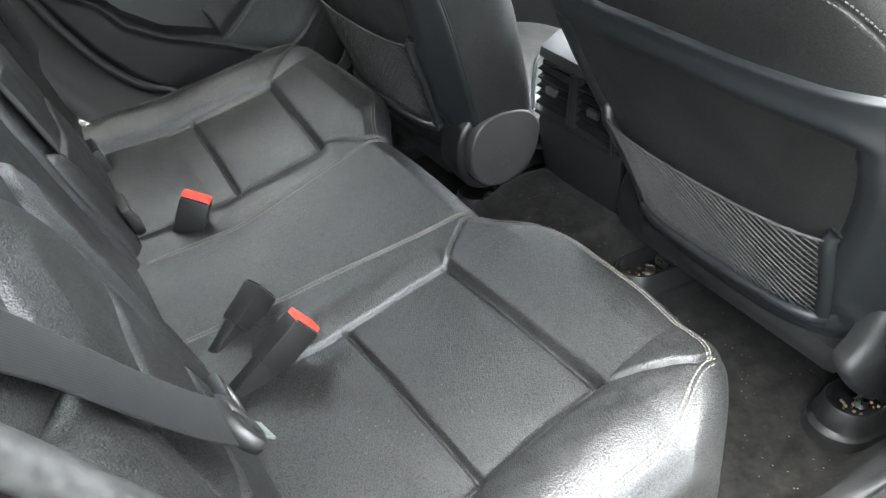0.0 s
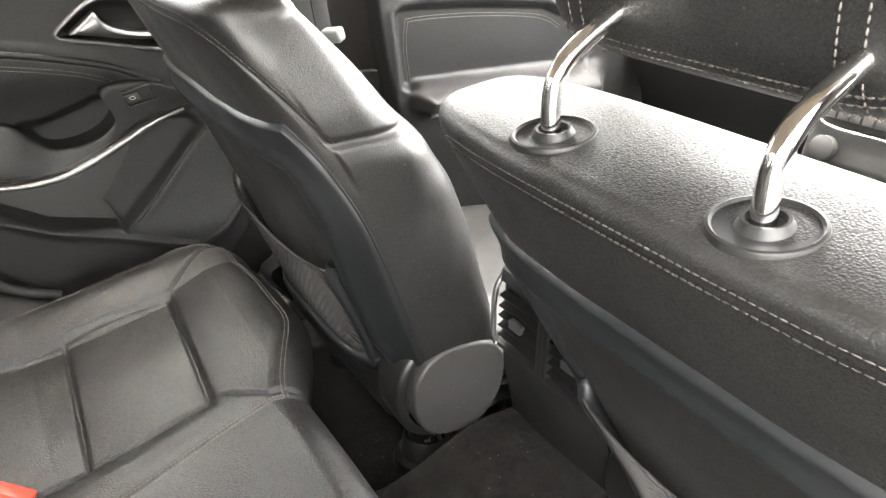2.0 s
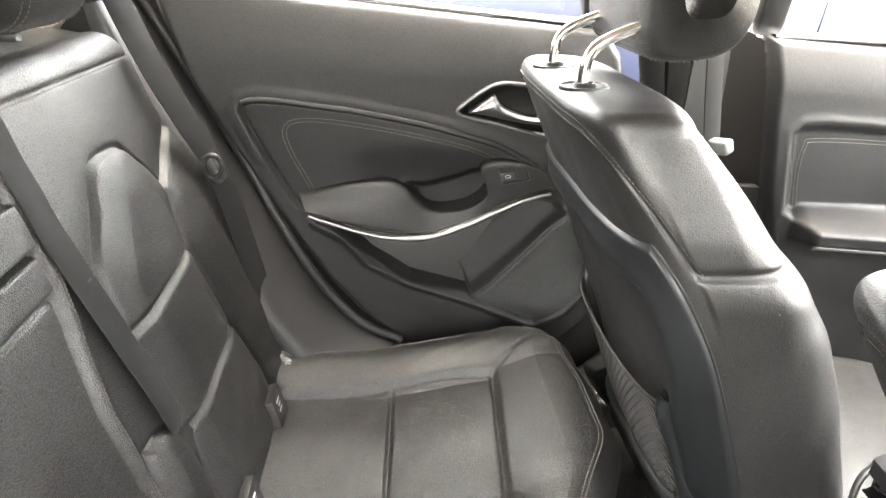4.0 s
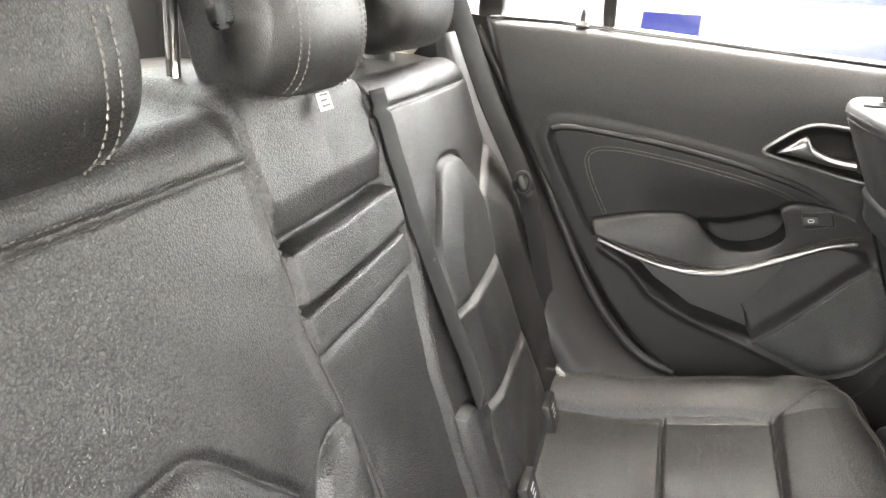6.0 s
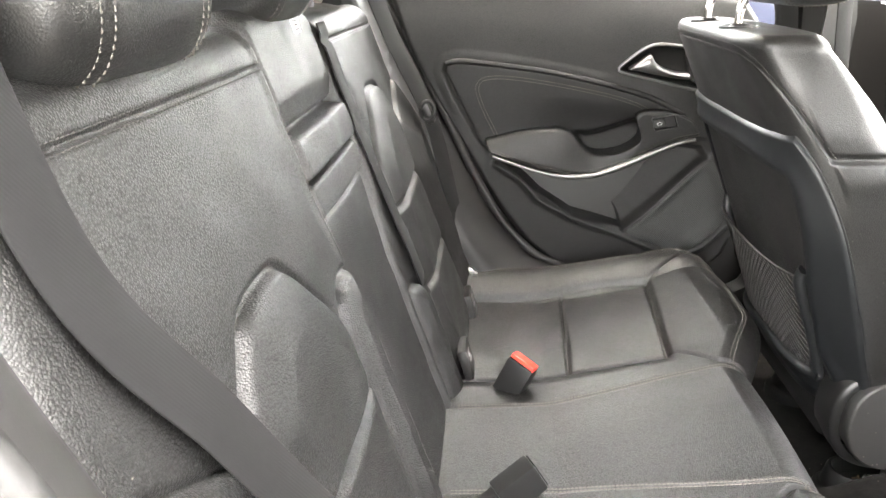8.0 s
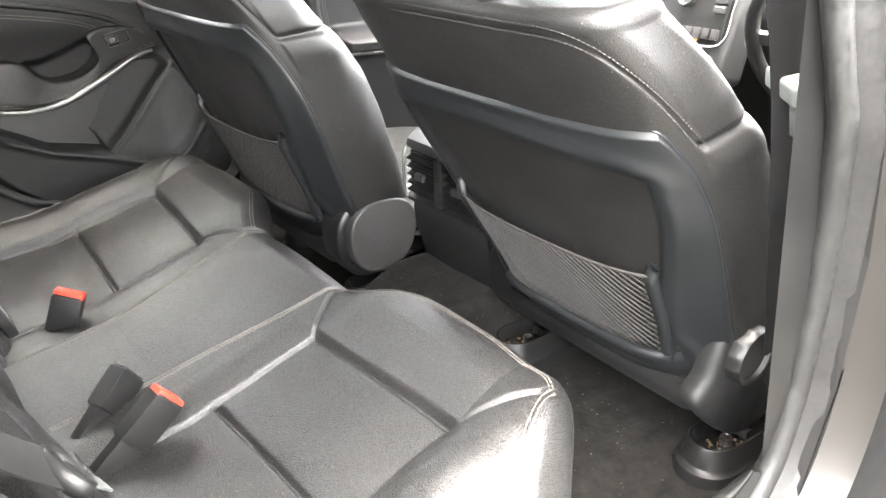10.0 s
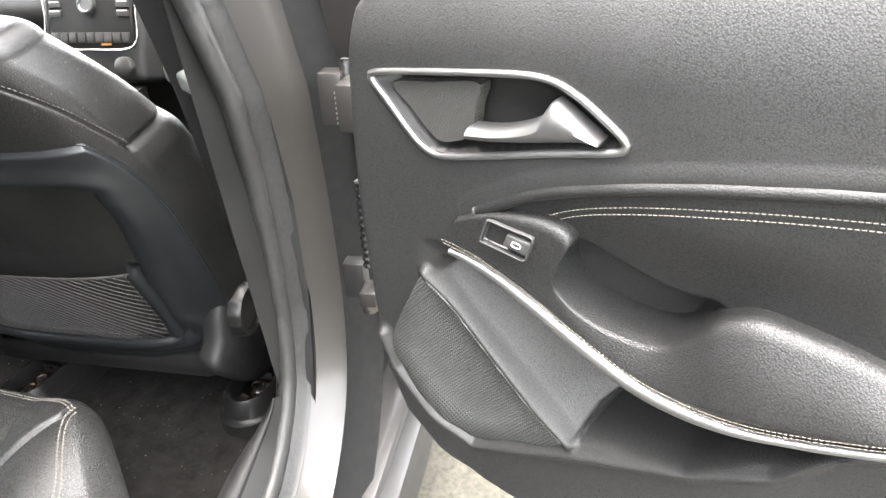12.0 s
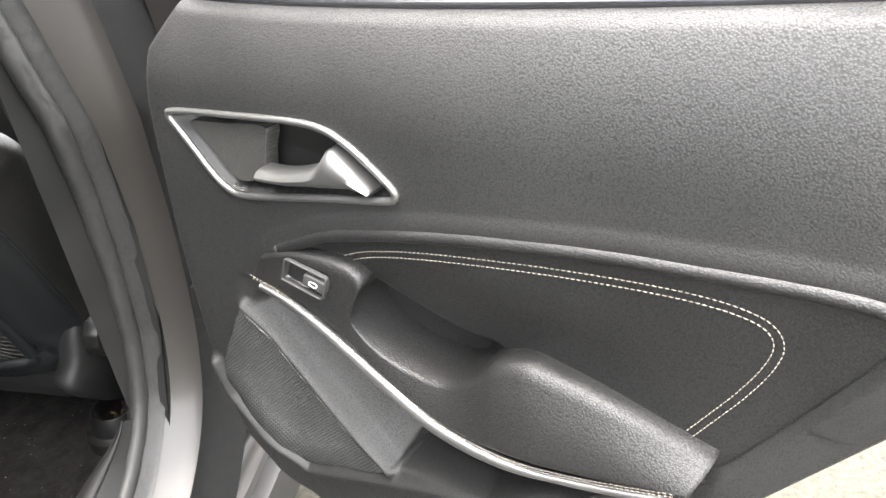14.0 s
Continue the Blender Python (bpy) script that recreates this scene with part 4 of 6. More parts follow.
# ---- rear bench cushion ----
def cushion_front(y):
    a = np.abs(y)
    return 0.030 + 0.060 * step(a, 0.13, 0.30) - 0.012 * step(a, 0.40, 0.52) - 0.11 * step(a, 0.50, 0.66) ** 1.4


def seam_a(x):
    """Half width of the middle place at x."""
    return 0.100 + 0.036 * step(x, -0.32, 0.0)


def cushion_z(x, y):
    a = np.abs(y)
    z = 0.545 + 0.26 * (x + 0.28) * (x > -0.28) + 0.10 * (x + 0.28) * (x <= -0.28)
    z = z - 0.16 * np.clip(x - 0.0, 0, 1) - 1.2 * np.clip(x - 0.02, 0, 1) ** 2
    inner, outer = 0.203, 0.490 + 0.030 * (1 - step(x, -0.42, -0.10))
    front = -0.082 + 0.018 * step(a, 0.2, 0.49)
    seat = step(a, inner - 0.048, inner + 0.010) * (1 - step(a, outer - 0.010, outer + 0.006)) * (1 - step(x, front - 0.008, front + 0.006))
    puff = hump(a, inner, outer) ** 0.6 * (0.55 + 0.45 * np.where(x > -0.235, hump(x, -0.235, front), hump(x, -0.50, -0.235)) ** 0.6)
    z = z + seat * (-0.013 + 0.009 * puff)
    # bolsters: along the front, outside, and beside the middle place
    z = z + 0.014 * hump(x, front, front + 0.17) * step(a, 0.16, 0.24)
    z = z + 0.030 * hump(a, outer, outer + 0.125) ** 0.8 * (1 - 0.75 * step(x, -0.12, 0.04))
    z = z + 0.004 * hump(a, seam_a(x), inner) * (1 - 0.5 * step(x, -0.10, 0.0))
    z = z + 0.006 * (1 - (a / 0.14) ** 2) * (a < 0.14)
    # seams and tucked creases
    x_ = np.broadcast_to(x, z.shape)
    a_ = np.broadcast_to(a, z.shape)
    z = z + crease([(-0.240, 0.203), (-0.228, 0.498)], x_, a_, 0.0085, 0.0032)
    z = z + crease([(-0.46, inner), (-0.085, inner), (-0.02, 0.148)], x_, a_, 0.0075, 0.0034)
    z = z + crease([(-0.44, 0.522), (-0.066, 0.490), (0.020, 0.552)], x_, a_, 0.0075, 0.0034)
    z = z + crease([(-0.085, inner), (-0.066, 0.49)], x_, a_, 0.0080, 0.0034)
    z = z - 0.0035 * np.exp(-((a - seam_a(x)) / 0.0035) ** 2) * (x < 0.01)
    # slack wrinkles in the worn leather
    z = z + 0.0004 * np.sin(x * 90 + 14 * np.sin(a * 17)) * np.exp(-((a - 0.52) / 0.03) ** 2)
    z = z + 0.0012 * np.sin(a * 46 + 5 * np.sin(x * 13)) * np.sin(x * 27 + 2) * seat
    return z


bench = thing("bench_cushion", (-0.2, 0, 0.30), "black leather rear bench cushion with worn bolsters and grey seams", "car seat")
R = 0.055
ycols = np.r_[np.linspace(-0.60, 0.60, 620)]
edge = [(0.60 + 0.028 * math.sin(t), -0.028 * (1 - math.cos(t))) for t in np.linspace(0.15, math.pi / 2, 7)] + [(0.630, -0.07), (0.628, -0.14), (0.622, -0.24)]
cols = [(-y, dz) for y, dz in edge[::-1]] + [(y, 0.0) for y in ycols] + edge
cy = np.array([c[0] for c in cols])
cdz = np.array([c[1] for c in cols])
xf = cushion_front(cy)
rows = []
for t in np.linspace(0, 1, 270):
    x = -0.50 + (xf - R + 0.50) * t
    rows.append(np.stack([x, cy, cushion_z(x, cy) + cdz], 1))
base_x, base_z = rows[-1][:, 0].copy(), rows[-1][:, 2].copy()
for th in np.linspace(0.08, 1, 14) * math.pi / 2:
    rows.append(np.stack([base_x + R * np.sin(th), cy, base_z - R * (1 - np.cos(th))], 1))
for d, back_off in ((0.03, 0.0), (0.07, 0.004), (0.12, 0.012), (0.18, 0.03), (0.25, 0.05)):
    rows.append(np.stack([base_x + R - back_off, cy, np.maximum(base_z - R - d, 0.27)], 1))
P = np.stack(rows, 0)
P[..., 2] = np.maximum(P[..., 2], 0.27)
sheet("cushion_cover", P, REAR_LEATHER, bench, "soft black leather seat cover", flip=True)


def on_cushion(x, y, lift=0.001):
    """Point on the cover, also over its rounded front: x may run past the front edge."""
    x, y = np.broadcast_arrays(np.asarray(x, float), np.asarray(y, float))
    lim = cushion_front(y) - R
    over = np.clip(x - lim, 0, R * math.pi / 2)
    z = cushion_z(np.minimum(x, lim), y)
    th = over / R
    px = np.where(over > 0, lim + R * np.sin(th), x)
    pz = np.where(over > 0, z - R * (1 - np.cos(th)), z)
    return np.stack([px + lift * np.sin(th), y, pz + lift * np.cos(th)], 1)


for s in SIDE:
    x = np.linspace(-0.42, -0.005, 120)
    rows = [on_cushion(x, s * (seam_a(x) + d), 0.0012) for d in (-0.003, 0.003)]
    stitch_mesh("middle_seam", rows, [(0, 0, 1)] * 2, SEAT_THREAD, bench, 0.0044, 0.0007, 0.0013, label="grey double seam beside the middle place")
    # seam that turns along the front edge and back down the outer side
    a = np.r_[np.linspace(0.136, 0.555, 110)]
    xe = cushion_front(a) - R + 0.020 + 0.0 * a
    xe = np.minimum(xe, 0.0 + 0.9 * (a - 0.136) + 0.0)
    rows = [on_cushion(xe + d, s * a, 0.0012) for d in (-0.003, 0.003)]
    stitch_mesh("front_seam", rows, [(0.5, 0, 1)] * 2, SEAT_THREAD, bench, 0.0044, 0.0007, 0.0013, label="grey seam along the front edge")
    x = np.linspace(xe[-1], -0.42, 100)
    a = 0.555 + 0.043 * step(-x, -xe[-1], 0.10)
    rows = [on_cushion(x, s * (a + d), 0.0012) for d in (-0.003, 0.003)]
    stitch_mesh("side_seam", rows, [(0, s * 0.4, 1)] * 2, SEAT_THREAD, bench, 0.0044, 0.0007, 0.0013)
for s in SIDE:
    # carpeted box under the bench's outer end
    block("bench_base", (-0.45, s * 0.60 - 0.02, 0.27), (0.02, s * 0.60 + 0.02, 0.40), CARPET, bench, 0.015)


# ---- rear backrest ----
SB0, SBU, SBN = np.array([-0.440, 0.0, 0.530]), np.array([-0.345, 0.0, 0.939]), np.array([0.939, 0.0, 0.345])
zv = lambda z: (z - 0.530) / 0.939


def mid_half(z):
    """Half width of the middle panel: waisted lower down."""
    return 0.131 - 0.034 * (1 - step(z, 0.76, 0.94))


HEXA = curve_pts([(0.205, 0.46), (0.205, 0.70), (0.206, 0.838), (0.262, 0.905), (0.300, 0.940), (0.335, 0.948), (0.395, 0.944), (0.425, 0.925), (0.472, 0.868), (0.458, 0.795), (0.480, 0.668), (0.515, 0.56), (0.515, 0.46)], 120)
BOLSTER = [(0.472, 0.868), (0.590, 0.930), (0.70, 0.93), (0.70, 0.46), (0.515, 0.46), (0.515, 0.56), (0.480, 0.668), (0.458, 0.795)]
WING = curve_pts([(0.120, 0.46), (0.120, 0.70), (0.118, 0.855), (0.140, 0.872), (0.170, 0.868), (0.194, 0.850), (0.205, 0.815), (0.205, 0.70), (0.205, 0.46)], 80)


def back_depth(y, v):
    """How far the rear backrest's cover stands out from its plane."""
    y, v = np.broadcast_arrays(np.asarray(y, float), np.asarray(v, float))
    a = np.abs(y)
    z = 0.530 + 0.939 * v
    zh = z - 0.028 * np.sign(y)
    am = mid_half(z)
    mid = 1 - step(a, am - 0.004, am + 0.005)
    outer = 1 - mid
    sd = signed(HEXA, a, zh)
    sb = signed(BOLSTER, a, zh)
    sw = signed(WING, a, zh + 0.19 * (y > 0))
    d = outer * (0.014 * hump(a, 0.05, 0.69) ** 0.5)
    # padded hexagonal insert, outer bolster and inner wing, each tucked along its edge
    d = d + outer * (0.016 * np.clip(sd / 0.05, 0, 1) ** 0.6)
    d = d + outer * (0.027 * np.clip(sb / 0.075, 0, 1) ** 0.75)
    d = d + outer * (0.015 * np.clip(sw / 0.030, 0, 1) ** 0.6)
    for s_ in (sd, sb, sw):
        d = d - 0.0065 * np.exp(-(s_ / 0.0045) ** 2) * outer
    for z0 in (0.783, 0.650):
        line = z0 + 0.03 * (a - 0.33)
        d = d - 0.009 * np.exp(-((zh - line) / 0.0055) ** 2) * step(sd, -0.002, 0.006) * outer
    # middle: fold-down panel with its pad
    d = d + mid * (0.003 + 0.013 * step(z, 0.9405, 0.9445) * (1 - step(z, 0.982, 0.992)) + 0.008 * step(z, 0.896, 0.903) * (1 - step(z, 0.933, 0.9375)) + 0.003 * (1 - (a / 0.13) ** 2))
    d = d - mid * (0.016 * np.exp(-((z - 0.994) / 0.0045) ** 2) + 0.010 * np.exp(-((z - 0.939) / 0.0028) ** 2) + 0.004 * np.exp(-((z - 0.897) / 0.004) ** 2))
    d = d + mid * 0.008 * step(z, 0.998, 1.03)
    d = d - 0.008 * np.exp(-((a - am) / 0.0035) ** 2)
    d = d + 0.004 * np.exp(-((a - am - 0.012) / 0.007) ** 2)
    # rounded outer edge
    d = d - 0.060 * step(a, 0.575, 0.64) ** 2
    # top seam
    d = d - 0.0045 * np.exp(-((z - 1.062) / 0.0028) ** 2) * outer
    d = d + 0.0010 * np.sin(a * 52 + 4 * np.sin(z * 16)) * np.sin(z * 33 + 1)
    return d


def back_top(y):
    a = np.abs(y)
    return zv(1.072 + 0.018 * (1 - step(a, 0.11, 0.15)) - 0.03 * step(a, 0.53, 0.63) ** 2)


rear_back = thing("rear_bench", (-0.45, 0, 0.50), "black leather split rear backrest with hexagonal padded inserts", "car seat")
cy = np.linspace(-0.625, 0.625, 560)
vt = back_top(cy)


def bulge(y, z):
    """The backrest is widest at half its height."""
    return np.sign(y) * 0.030 * hump(z, 0.54, 1.02) * step(np.abs(y), 0.50, 0.625)


rows = []
for t in np.linspace(0, 1, 280):
    v = -0.06 + (vt + 0.06) * t
    rows.append(SB0 + v[:, None] * SBU + back_depth(cy, v)[:, None] * SBN + np.stack([0 * cy, cy + bulge(cy, 0.530 + 0.939 * v), 0 * cy], 1))
RB = 0.04
last = rows[-1]
for th in np.linspace(0.1, 1, 10) * math.pi / 2:
    rows.append(last + RB * math.sin(th) * SBU * 0.9 - RB * (1 - math.cos(th)) * SBN)
topb = rows[-1]
for d, dz in ((0.03, 0.004), (0.07, 0.004), (0.10, -0.004), (0.13, -0.03), (0.14, -0.10), (0.12, -0.5)):
    rows.append(topb + np.array([-d, 0, dz]))
sheet("backrest_cover", np.stack(rows, 0), REAR_LEATHER, rear_back, "soft grained black leather")


def on_back(y, z, lift=0.001):
    y, v = np.broadcast_arrays(np.asarray(y, float), zv(np.asarray(z, float)))
    return SB0 + v[:, None] * SBU + (back_depth(y, v) + lift)[:, None] * SBN + np.stack([0 * y, y, 0 * y], 1)


for s in SIDE:
    y = np.linspace(s * 0.140, s * 0.600, 110)
    rows = [on_back(y, z + 0 * y, 0.0015) for z in (1.0588, 1.0655)]
    z = np.linspace(0.56, 1.05, 140)
    edge_rows = [on_back(s * (mid_half(z) + 0.010), z, 0.0008)]
    stitch_mesh("panel_seam", edge_rows, [(0.94, 0, 0.34)], THREAD_DARK, rear_back, 0.0040, 0.0016, 0.0008, label="stitching beside the fold-down panel")
    stitch_mesh("top_seam", rows, [(0.8, 0, 0.5)] * 2, THREAD_DARK, rear_back, 0.0040, 0.0016, 0.0008, label="pale double stitching along the top seam")

# webbing of the middle belt lying down the backrest
zz = np.linspace(1.085, 0.560, 70)
yy = 0.150 + 0.055 * step(1.0 - zz, -0.05, 0.42)
P = on_back(yy, zz, 0.007)
belt_mid = sheet("middle_seat_belt", sweep_grid(P, box_profile(0.046, 0.0022, 0.001), tuple(SBN)), WEBBING, close_v=True, cap=True)
tagged(belt_mid, "black webbing of the middle rear seat belt", "seat belt", "rear seat belts")
block("belt_stop", (-0.012, 0.168, 0.0), (0.0, 0.182, 0.012), HARD, belt_mid, 0.003, m=Matrix.Translation((-0.553, 0.0, 0.882)))


def headrest_parts(holder, c, w, d, hgt, tilt, mat=None, seam=0.62, low=False, square=3.2, least=0.25):
    """A padded headrest block round c: w across, d deep, hgt high, leaning back by tilt degrees."""
    nu, nv = 44, 40
    P = np.empty((nu, nv, 3))
    for i, t in enumerate(np.linspace(-1, 1, nu)):
        a = np.linspace(0, 2 * math.pi, nv, endpoint=False)
        e = (1 - abs(t) ** square) ** (1 / square) if abs(t) < 1 else 0.0
        ca, sa = np.cos(a), np.sin(a)
        n = 3.4
        px = np.sign(ca) * np.abs(ca) ** (2 / n) * d / 2 * (least + (1 - least) * e)
        pz = np.sign(sa) * np.abs(sa) ** (2 / n) * hgt / 2 * (least + 0.05 + (0.95 - least) * e)
        px = px - 0.012 * (pz / hgt * 2) ** 2
        P[i, :, 0], P[i, :, 1], P[i, :, 2] = px, t * w / 2, pz
    r = Euler((0, radians(-tilt), 0)).to_matrix()
    Q = P.reshape(-1, 3) @ np.array(r).T + np.array(c)
    head = sheet("headrest", Q.reshape(P.shape), mat or LEATHER, holder, "padded black leather headrest", close_v=True, cap=True)
    for s in SIDE:
        rows, ups = [], []
        for off in (-0.0034, 0.0034):
            i = (seam * s + 1) / 2 * (nu - 1) + off / w * 2 * nu
            i0 = int(i)
            f = i - i0
            loop = Q.reshape(P.shape)[i0] * (1 - f) + Q.reshape(P.shape)[i0 + 1] * f
            loop = np.concatenate([loop, loop[:1]])
            out = loop - np.array([c[0], 0, c[2]]) * np.array([1, 0, 1])
            out[:, 1] = 0
            out /= np.linalg.norm(out, axis=1)[:, None]
            rows.append(loop + out * 0.0008)
            ups.append(out)
        stitch_mesh("headrest_seam", rows, ups, THREAD, head, 0.0040, 0.0016, 0.0009, label="pale double stitching")
    if low:
        # level seam round the back, near its lower edge
        G = Q.reshape(P.shape)
        rows, ups = [], []
        for j in (24.6, 25.4):
            j0, f = int(j), j - int(j)
            line = G[3:-3, j0] * (1 - f) + G[3:-3, j0 + 1] * f
            out = line - np.array([c[0], 0, c[2]])
            out[:, 1] = 0
            out /= np.linalg.norm(out, axis=1)[:, None]
            rows.append(line + out * 0.0008)
            ups.append(out)
        stitch_mesh("lower_seam", rows, ups, THREAD, head, 0.0040, 0.0016, 0.0009, label="pale double stitching")
    return head


for y, w in ((-0.372, 0.250), (0.010, 0.215), (0.345, 0.250)):
    hr = thing("rear_headrest", (-0.70, y, 1.09), "black leather rear headrest on chrome posts" if abs(y) > 0.1 else "narrow black leather middle headrest on chrome posts", "headrest", "rear headrests")
    headrest_parts(hr, (-0.672, y, 1.171 if y < -0.1 else 1.186 if y < 0.1 else 1.212), w, 0.105, 0.185, 14, square=4.0, least=0.25)
    for s in SIDE:
        yp = (y if abs(y) > 0.1 else -0.035) + s * 0.060
        tube("post", np.array([(-0.715, yp, z) for z in (1.07, 1.13, 1.19)]), 0.006, CHROME, hr, up=(1, 0, 0), n=12)
        tube("guide", np.array([(-0.715, yp, 1.098 + d) for d in (-0.006, 0.010, 0.015, 0.016)]), 0.021, HARD, hr, up=(1, 0, 0), n=20, scale=[1.1, 1.05, 0.9, 0.5])

# small white care tag under the middle headrest
tag = block("care_label", (-0.001, -0.012, -0.012), (0.001, 0.012, 0.004), WHITEMARK, None, 0.0, m=Matrix.Translation((-0.622, -0.004, 1.100)) @ Matrix.Rotation(radians(-20), 4, "Y"))
tagged(tag, "small white printed label tucked into the backrest", "label")
for k in range(3):
    block("print_line", (0.0011, -0.010, -0.009 + 0.005 * k), (0.0016, 0.008 - 0.003 * (k % 2), -0.0065 + 0.005 * k), HARD, tag, 0.0, m=Matrix.Translation((-0.622, -0.004, 1.100)) @ Matrix.Rotation(radians(-20), 4, "Y"))


# ---- belt buckles on the bench ----
def buckle(base, top, label, red=True, w=0.030, d=0.020, spin=0.0):
    base, top = Vector(base), Vector(top)
    axis = (top - base).normalized()
    q = axis.to_track_quat("Z", "Y").to_matrix().to_4x4() @ Matrix.Rotation(radians(spin), 4, "Z")
    m = Matrix.Translation(base) @ q
    L = (top - base).length
    ob = thing("belt_buckle", base, label, "seat belt buckle", "rear belt buckles")
    block("housing", (-w / 2, -d / 2, 0.02), (w / 2, d / 2, L - 0.006), HARD, ob, 0.004, m=m)
    block("stalk", (-w * 0.42, -0.009, -0.035), (w * 0.42, 0.009, 0.03), HARD, ob, 0.004, m=m)
    if red:
        block("release_button", (-w / 2 + 0.0015, -d / 2 + 0.0015, L - 0.012), (w / 2 - 0.0015, d / 2 - 0.0035, L + 0.001), RED, ob, 0.0025, "red release button", m=m)
        block("tongue_slot", (-w / 2 + 0.003, d / 2 - 0.004, L - 0.008), (w / 2 - 0.003, d / 2 - 0.001, L - 0.0045), GLOSS, ob, 0.0005, m=m)
    else:
        block("slot_face", (-w / 2 + 0.003, -d / 2 + 0.003, L - 0.007), (w / 2 - 0.003, d / 2 - 0.003, L - 0.004), GLOSS, ob, 0.001, m=m)
    return ob


buckle((-0.368, -0.212, 0.536), (-0.292, -0.205, 0.590), "black belt buckle with red button, angled out of the bench", w=0.046, d=0.026, spin=90)
buckle((-0.352, 0.150, 0.515), (-0.318, 0.150, 0.594), "black belt buckle with red button beside the middle place", w=0.046, d=0.026, spin=60)
buckle((-0.372, -0.128, 0.534), (-0.308, -0.098, 0.578), "black belt buckle lying turned away beside its neighbour", red=False, w=0.046, d=0.028, spin=90)

# rear outer belts: guide, strap and floor anchor
for s in SIDE:
    belt = thing("seat_belt", (-0.50, s * 0.585, 0.55), "black outer rear seat belt hanging from its guide" if s > 0 else "black outer rear seat belt with its tongue hanging loose", "seat belt", "rear seat belts")
    if s > 0:
        pts = [(-0.655, 0.545, 1.22), (-0.585, 0.560, 1.05), (-0.512, 0.583, 0.900), (-0.470, 0.592, 0.760), (-0.425, 0.600, 0.570)]
    else:
        pts = [(-0.66, -0.560, 1.22), (-0.60, -0.556, 1.02), (-0.545, -0.510, 0.90), (-0.485, -0.475, 0.79), (-0.443, -0.445, 0.72)]
    path = curve_pts(pts, 60)
    sheet("webbing", sweep_grid(path, box_profile(0.046, 0.0022, 0.001), (0.85, -0.5, 0.2) if s > 0 else (0.80, -0.10, 0.38)), WEBBING, belt, close_v=True, cap=True)
    if s > 0:
        m = Matrix.Translation((-0.512, 0.580, 0.898)) @ Matrix.Rotation(radians(-25), 4, "Y")
        block("belt_guide", (-0.008, -0.012, -0.022), (0.008, 0.020, 0.022), HARD, belt, 0.005, m=m)
        tube("guide_eye", np.array([(-0.512 + 0.014 * math.cos(t), 0.568, 0.905 + 0.018 * math.sin(t)) for t in np.linspace(0, 2 * math.pi, 20, endpoint=False)]), 0.004, HARD, belt, up=(0, 1, 0), n=8, closed=True)
    else:
        c0 = Vector((-0.452, -0.452, 0.735))
        ax = (Vector((-0.412, -0.425, 0.672)) - c0).normalized()
        m = Matrix.Translation(c0) @ ax.to_track_quat("Z", "Y").to_matrix().to_4x4() @ Matrix.Rotation(radians(20), 4, "Z")
        loop = [(0.034 * math.cos(t), 0.019 * math.sin(t)) for t in np.linspace(0, 2 * math.pi, 36, endpoint=False)]
        P = np.array([[m @ Vector((px * k, dy, 0.012 + pz * k)) for px, pz in loop] for k, dy in ((0.62, -0.006), (0.80, -0.009), (0.97, -0.006), (1.0, 0.0), (0.97, 0.006), (0.80, 0.009), (0.62, 0.006), (0.60, 0.0))], float)
        sheet("tongue_grip", P, HARD, belt, "black oval grip of the belt tongue", close_u=True, close_v=True)
        block("tongue_neck", (-0.020, -0.006, 0.020), (0.020, 0.006, 0.036), HARD, belt, 0.004, m=m)
        block("tongue_plate", (-0.011, -0.0015, 0.030), (0.011, 0.0015, 0.070), TONGUE, belt, 0.001, "pale steel tongue plate", m=m)
    an = Matrix.Translation((-0.415, s * 0.585, 0.548))
    block("anchor_plate", (-0.018, -0.010, -0.022), (0.018, 0.010, 0.022), STEEL, belt, 0.004, m=an @ Matrix.Rotation(radians(35), 4, "Y"))
    tube("anchor_bolt", np.array([(-0.405, s * (0.575 - d), 0.555) for d in (0, 0.006, 0.009)]), 0.010, STEEL, belt, up=(0, 0, 1), n=6, scale=[1, 1, 0.85])

# child-seat fixing covers in the gap between cushion and backrest
for y in (-0.245, 0.235, 0.46):
    ob = block("isofix_flap", (-0.010, -0.030, -0.030), (0.006, 0.030, 0.026), LEATHER, None, 0.005, m=Matrix.Translation((-0.410, y, 0.548)) @ Matrix.Rotation(radians(-18), 4, "Y"))
    mk = Matrix.Translation((-0.414, y, 0.546)) @ Matrix.Rotation(radians(-18), 4, "Y")
    for k, (z0, w0) in enumerate(((0.012, 0.013), (0.004, 0.009), (-0.004, 0.012))):
        block("printed_mark", (0.0100, -w0, z0), (0.0106, w0 * 0.6, z0 + 0.0035), WHITEMARK, ob, 0.0, "worn pale print", m=mk)
    tagged(ob, "small black flap over a child-seat fixing", "flap", "child-seat flaps")

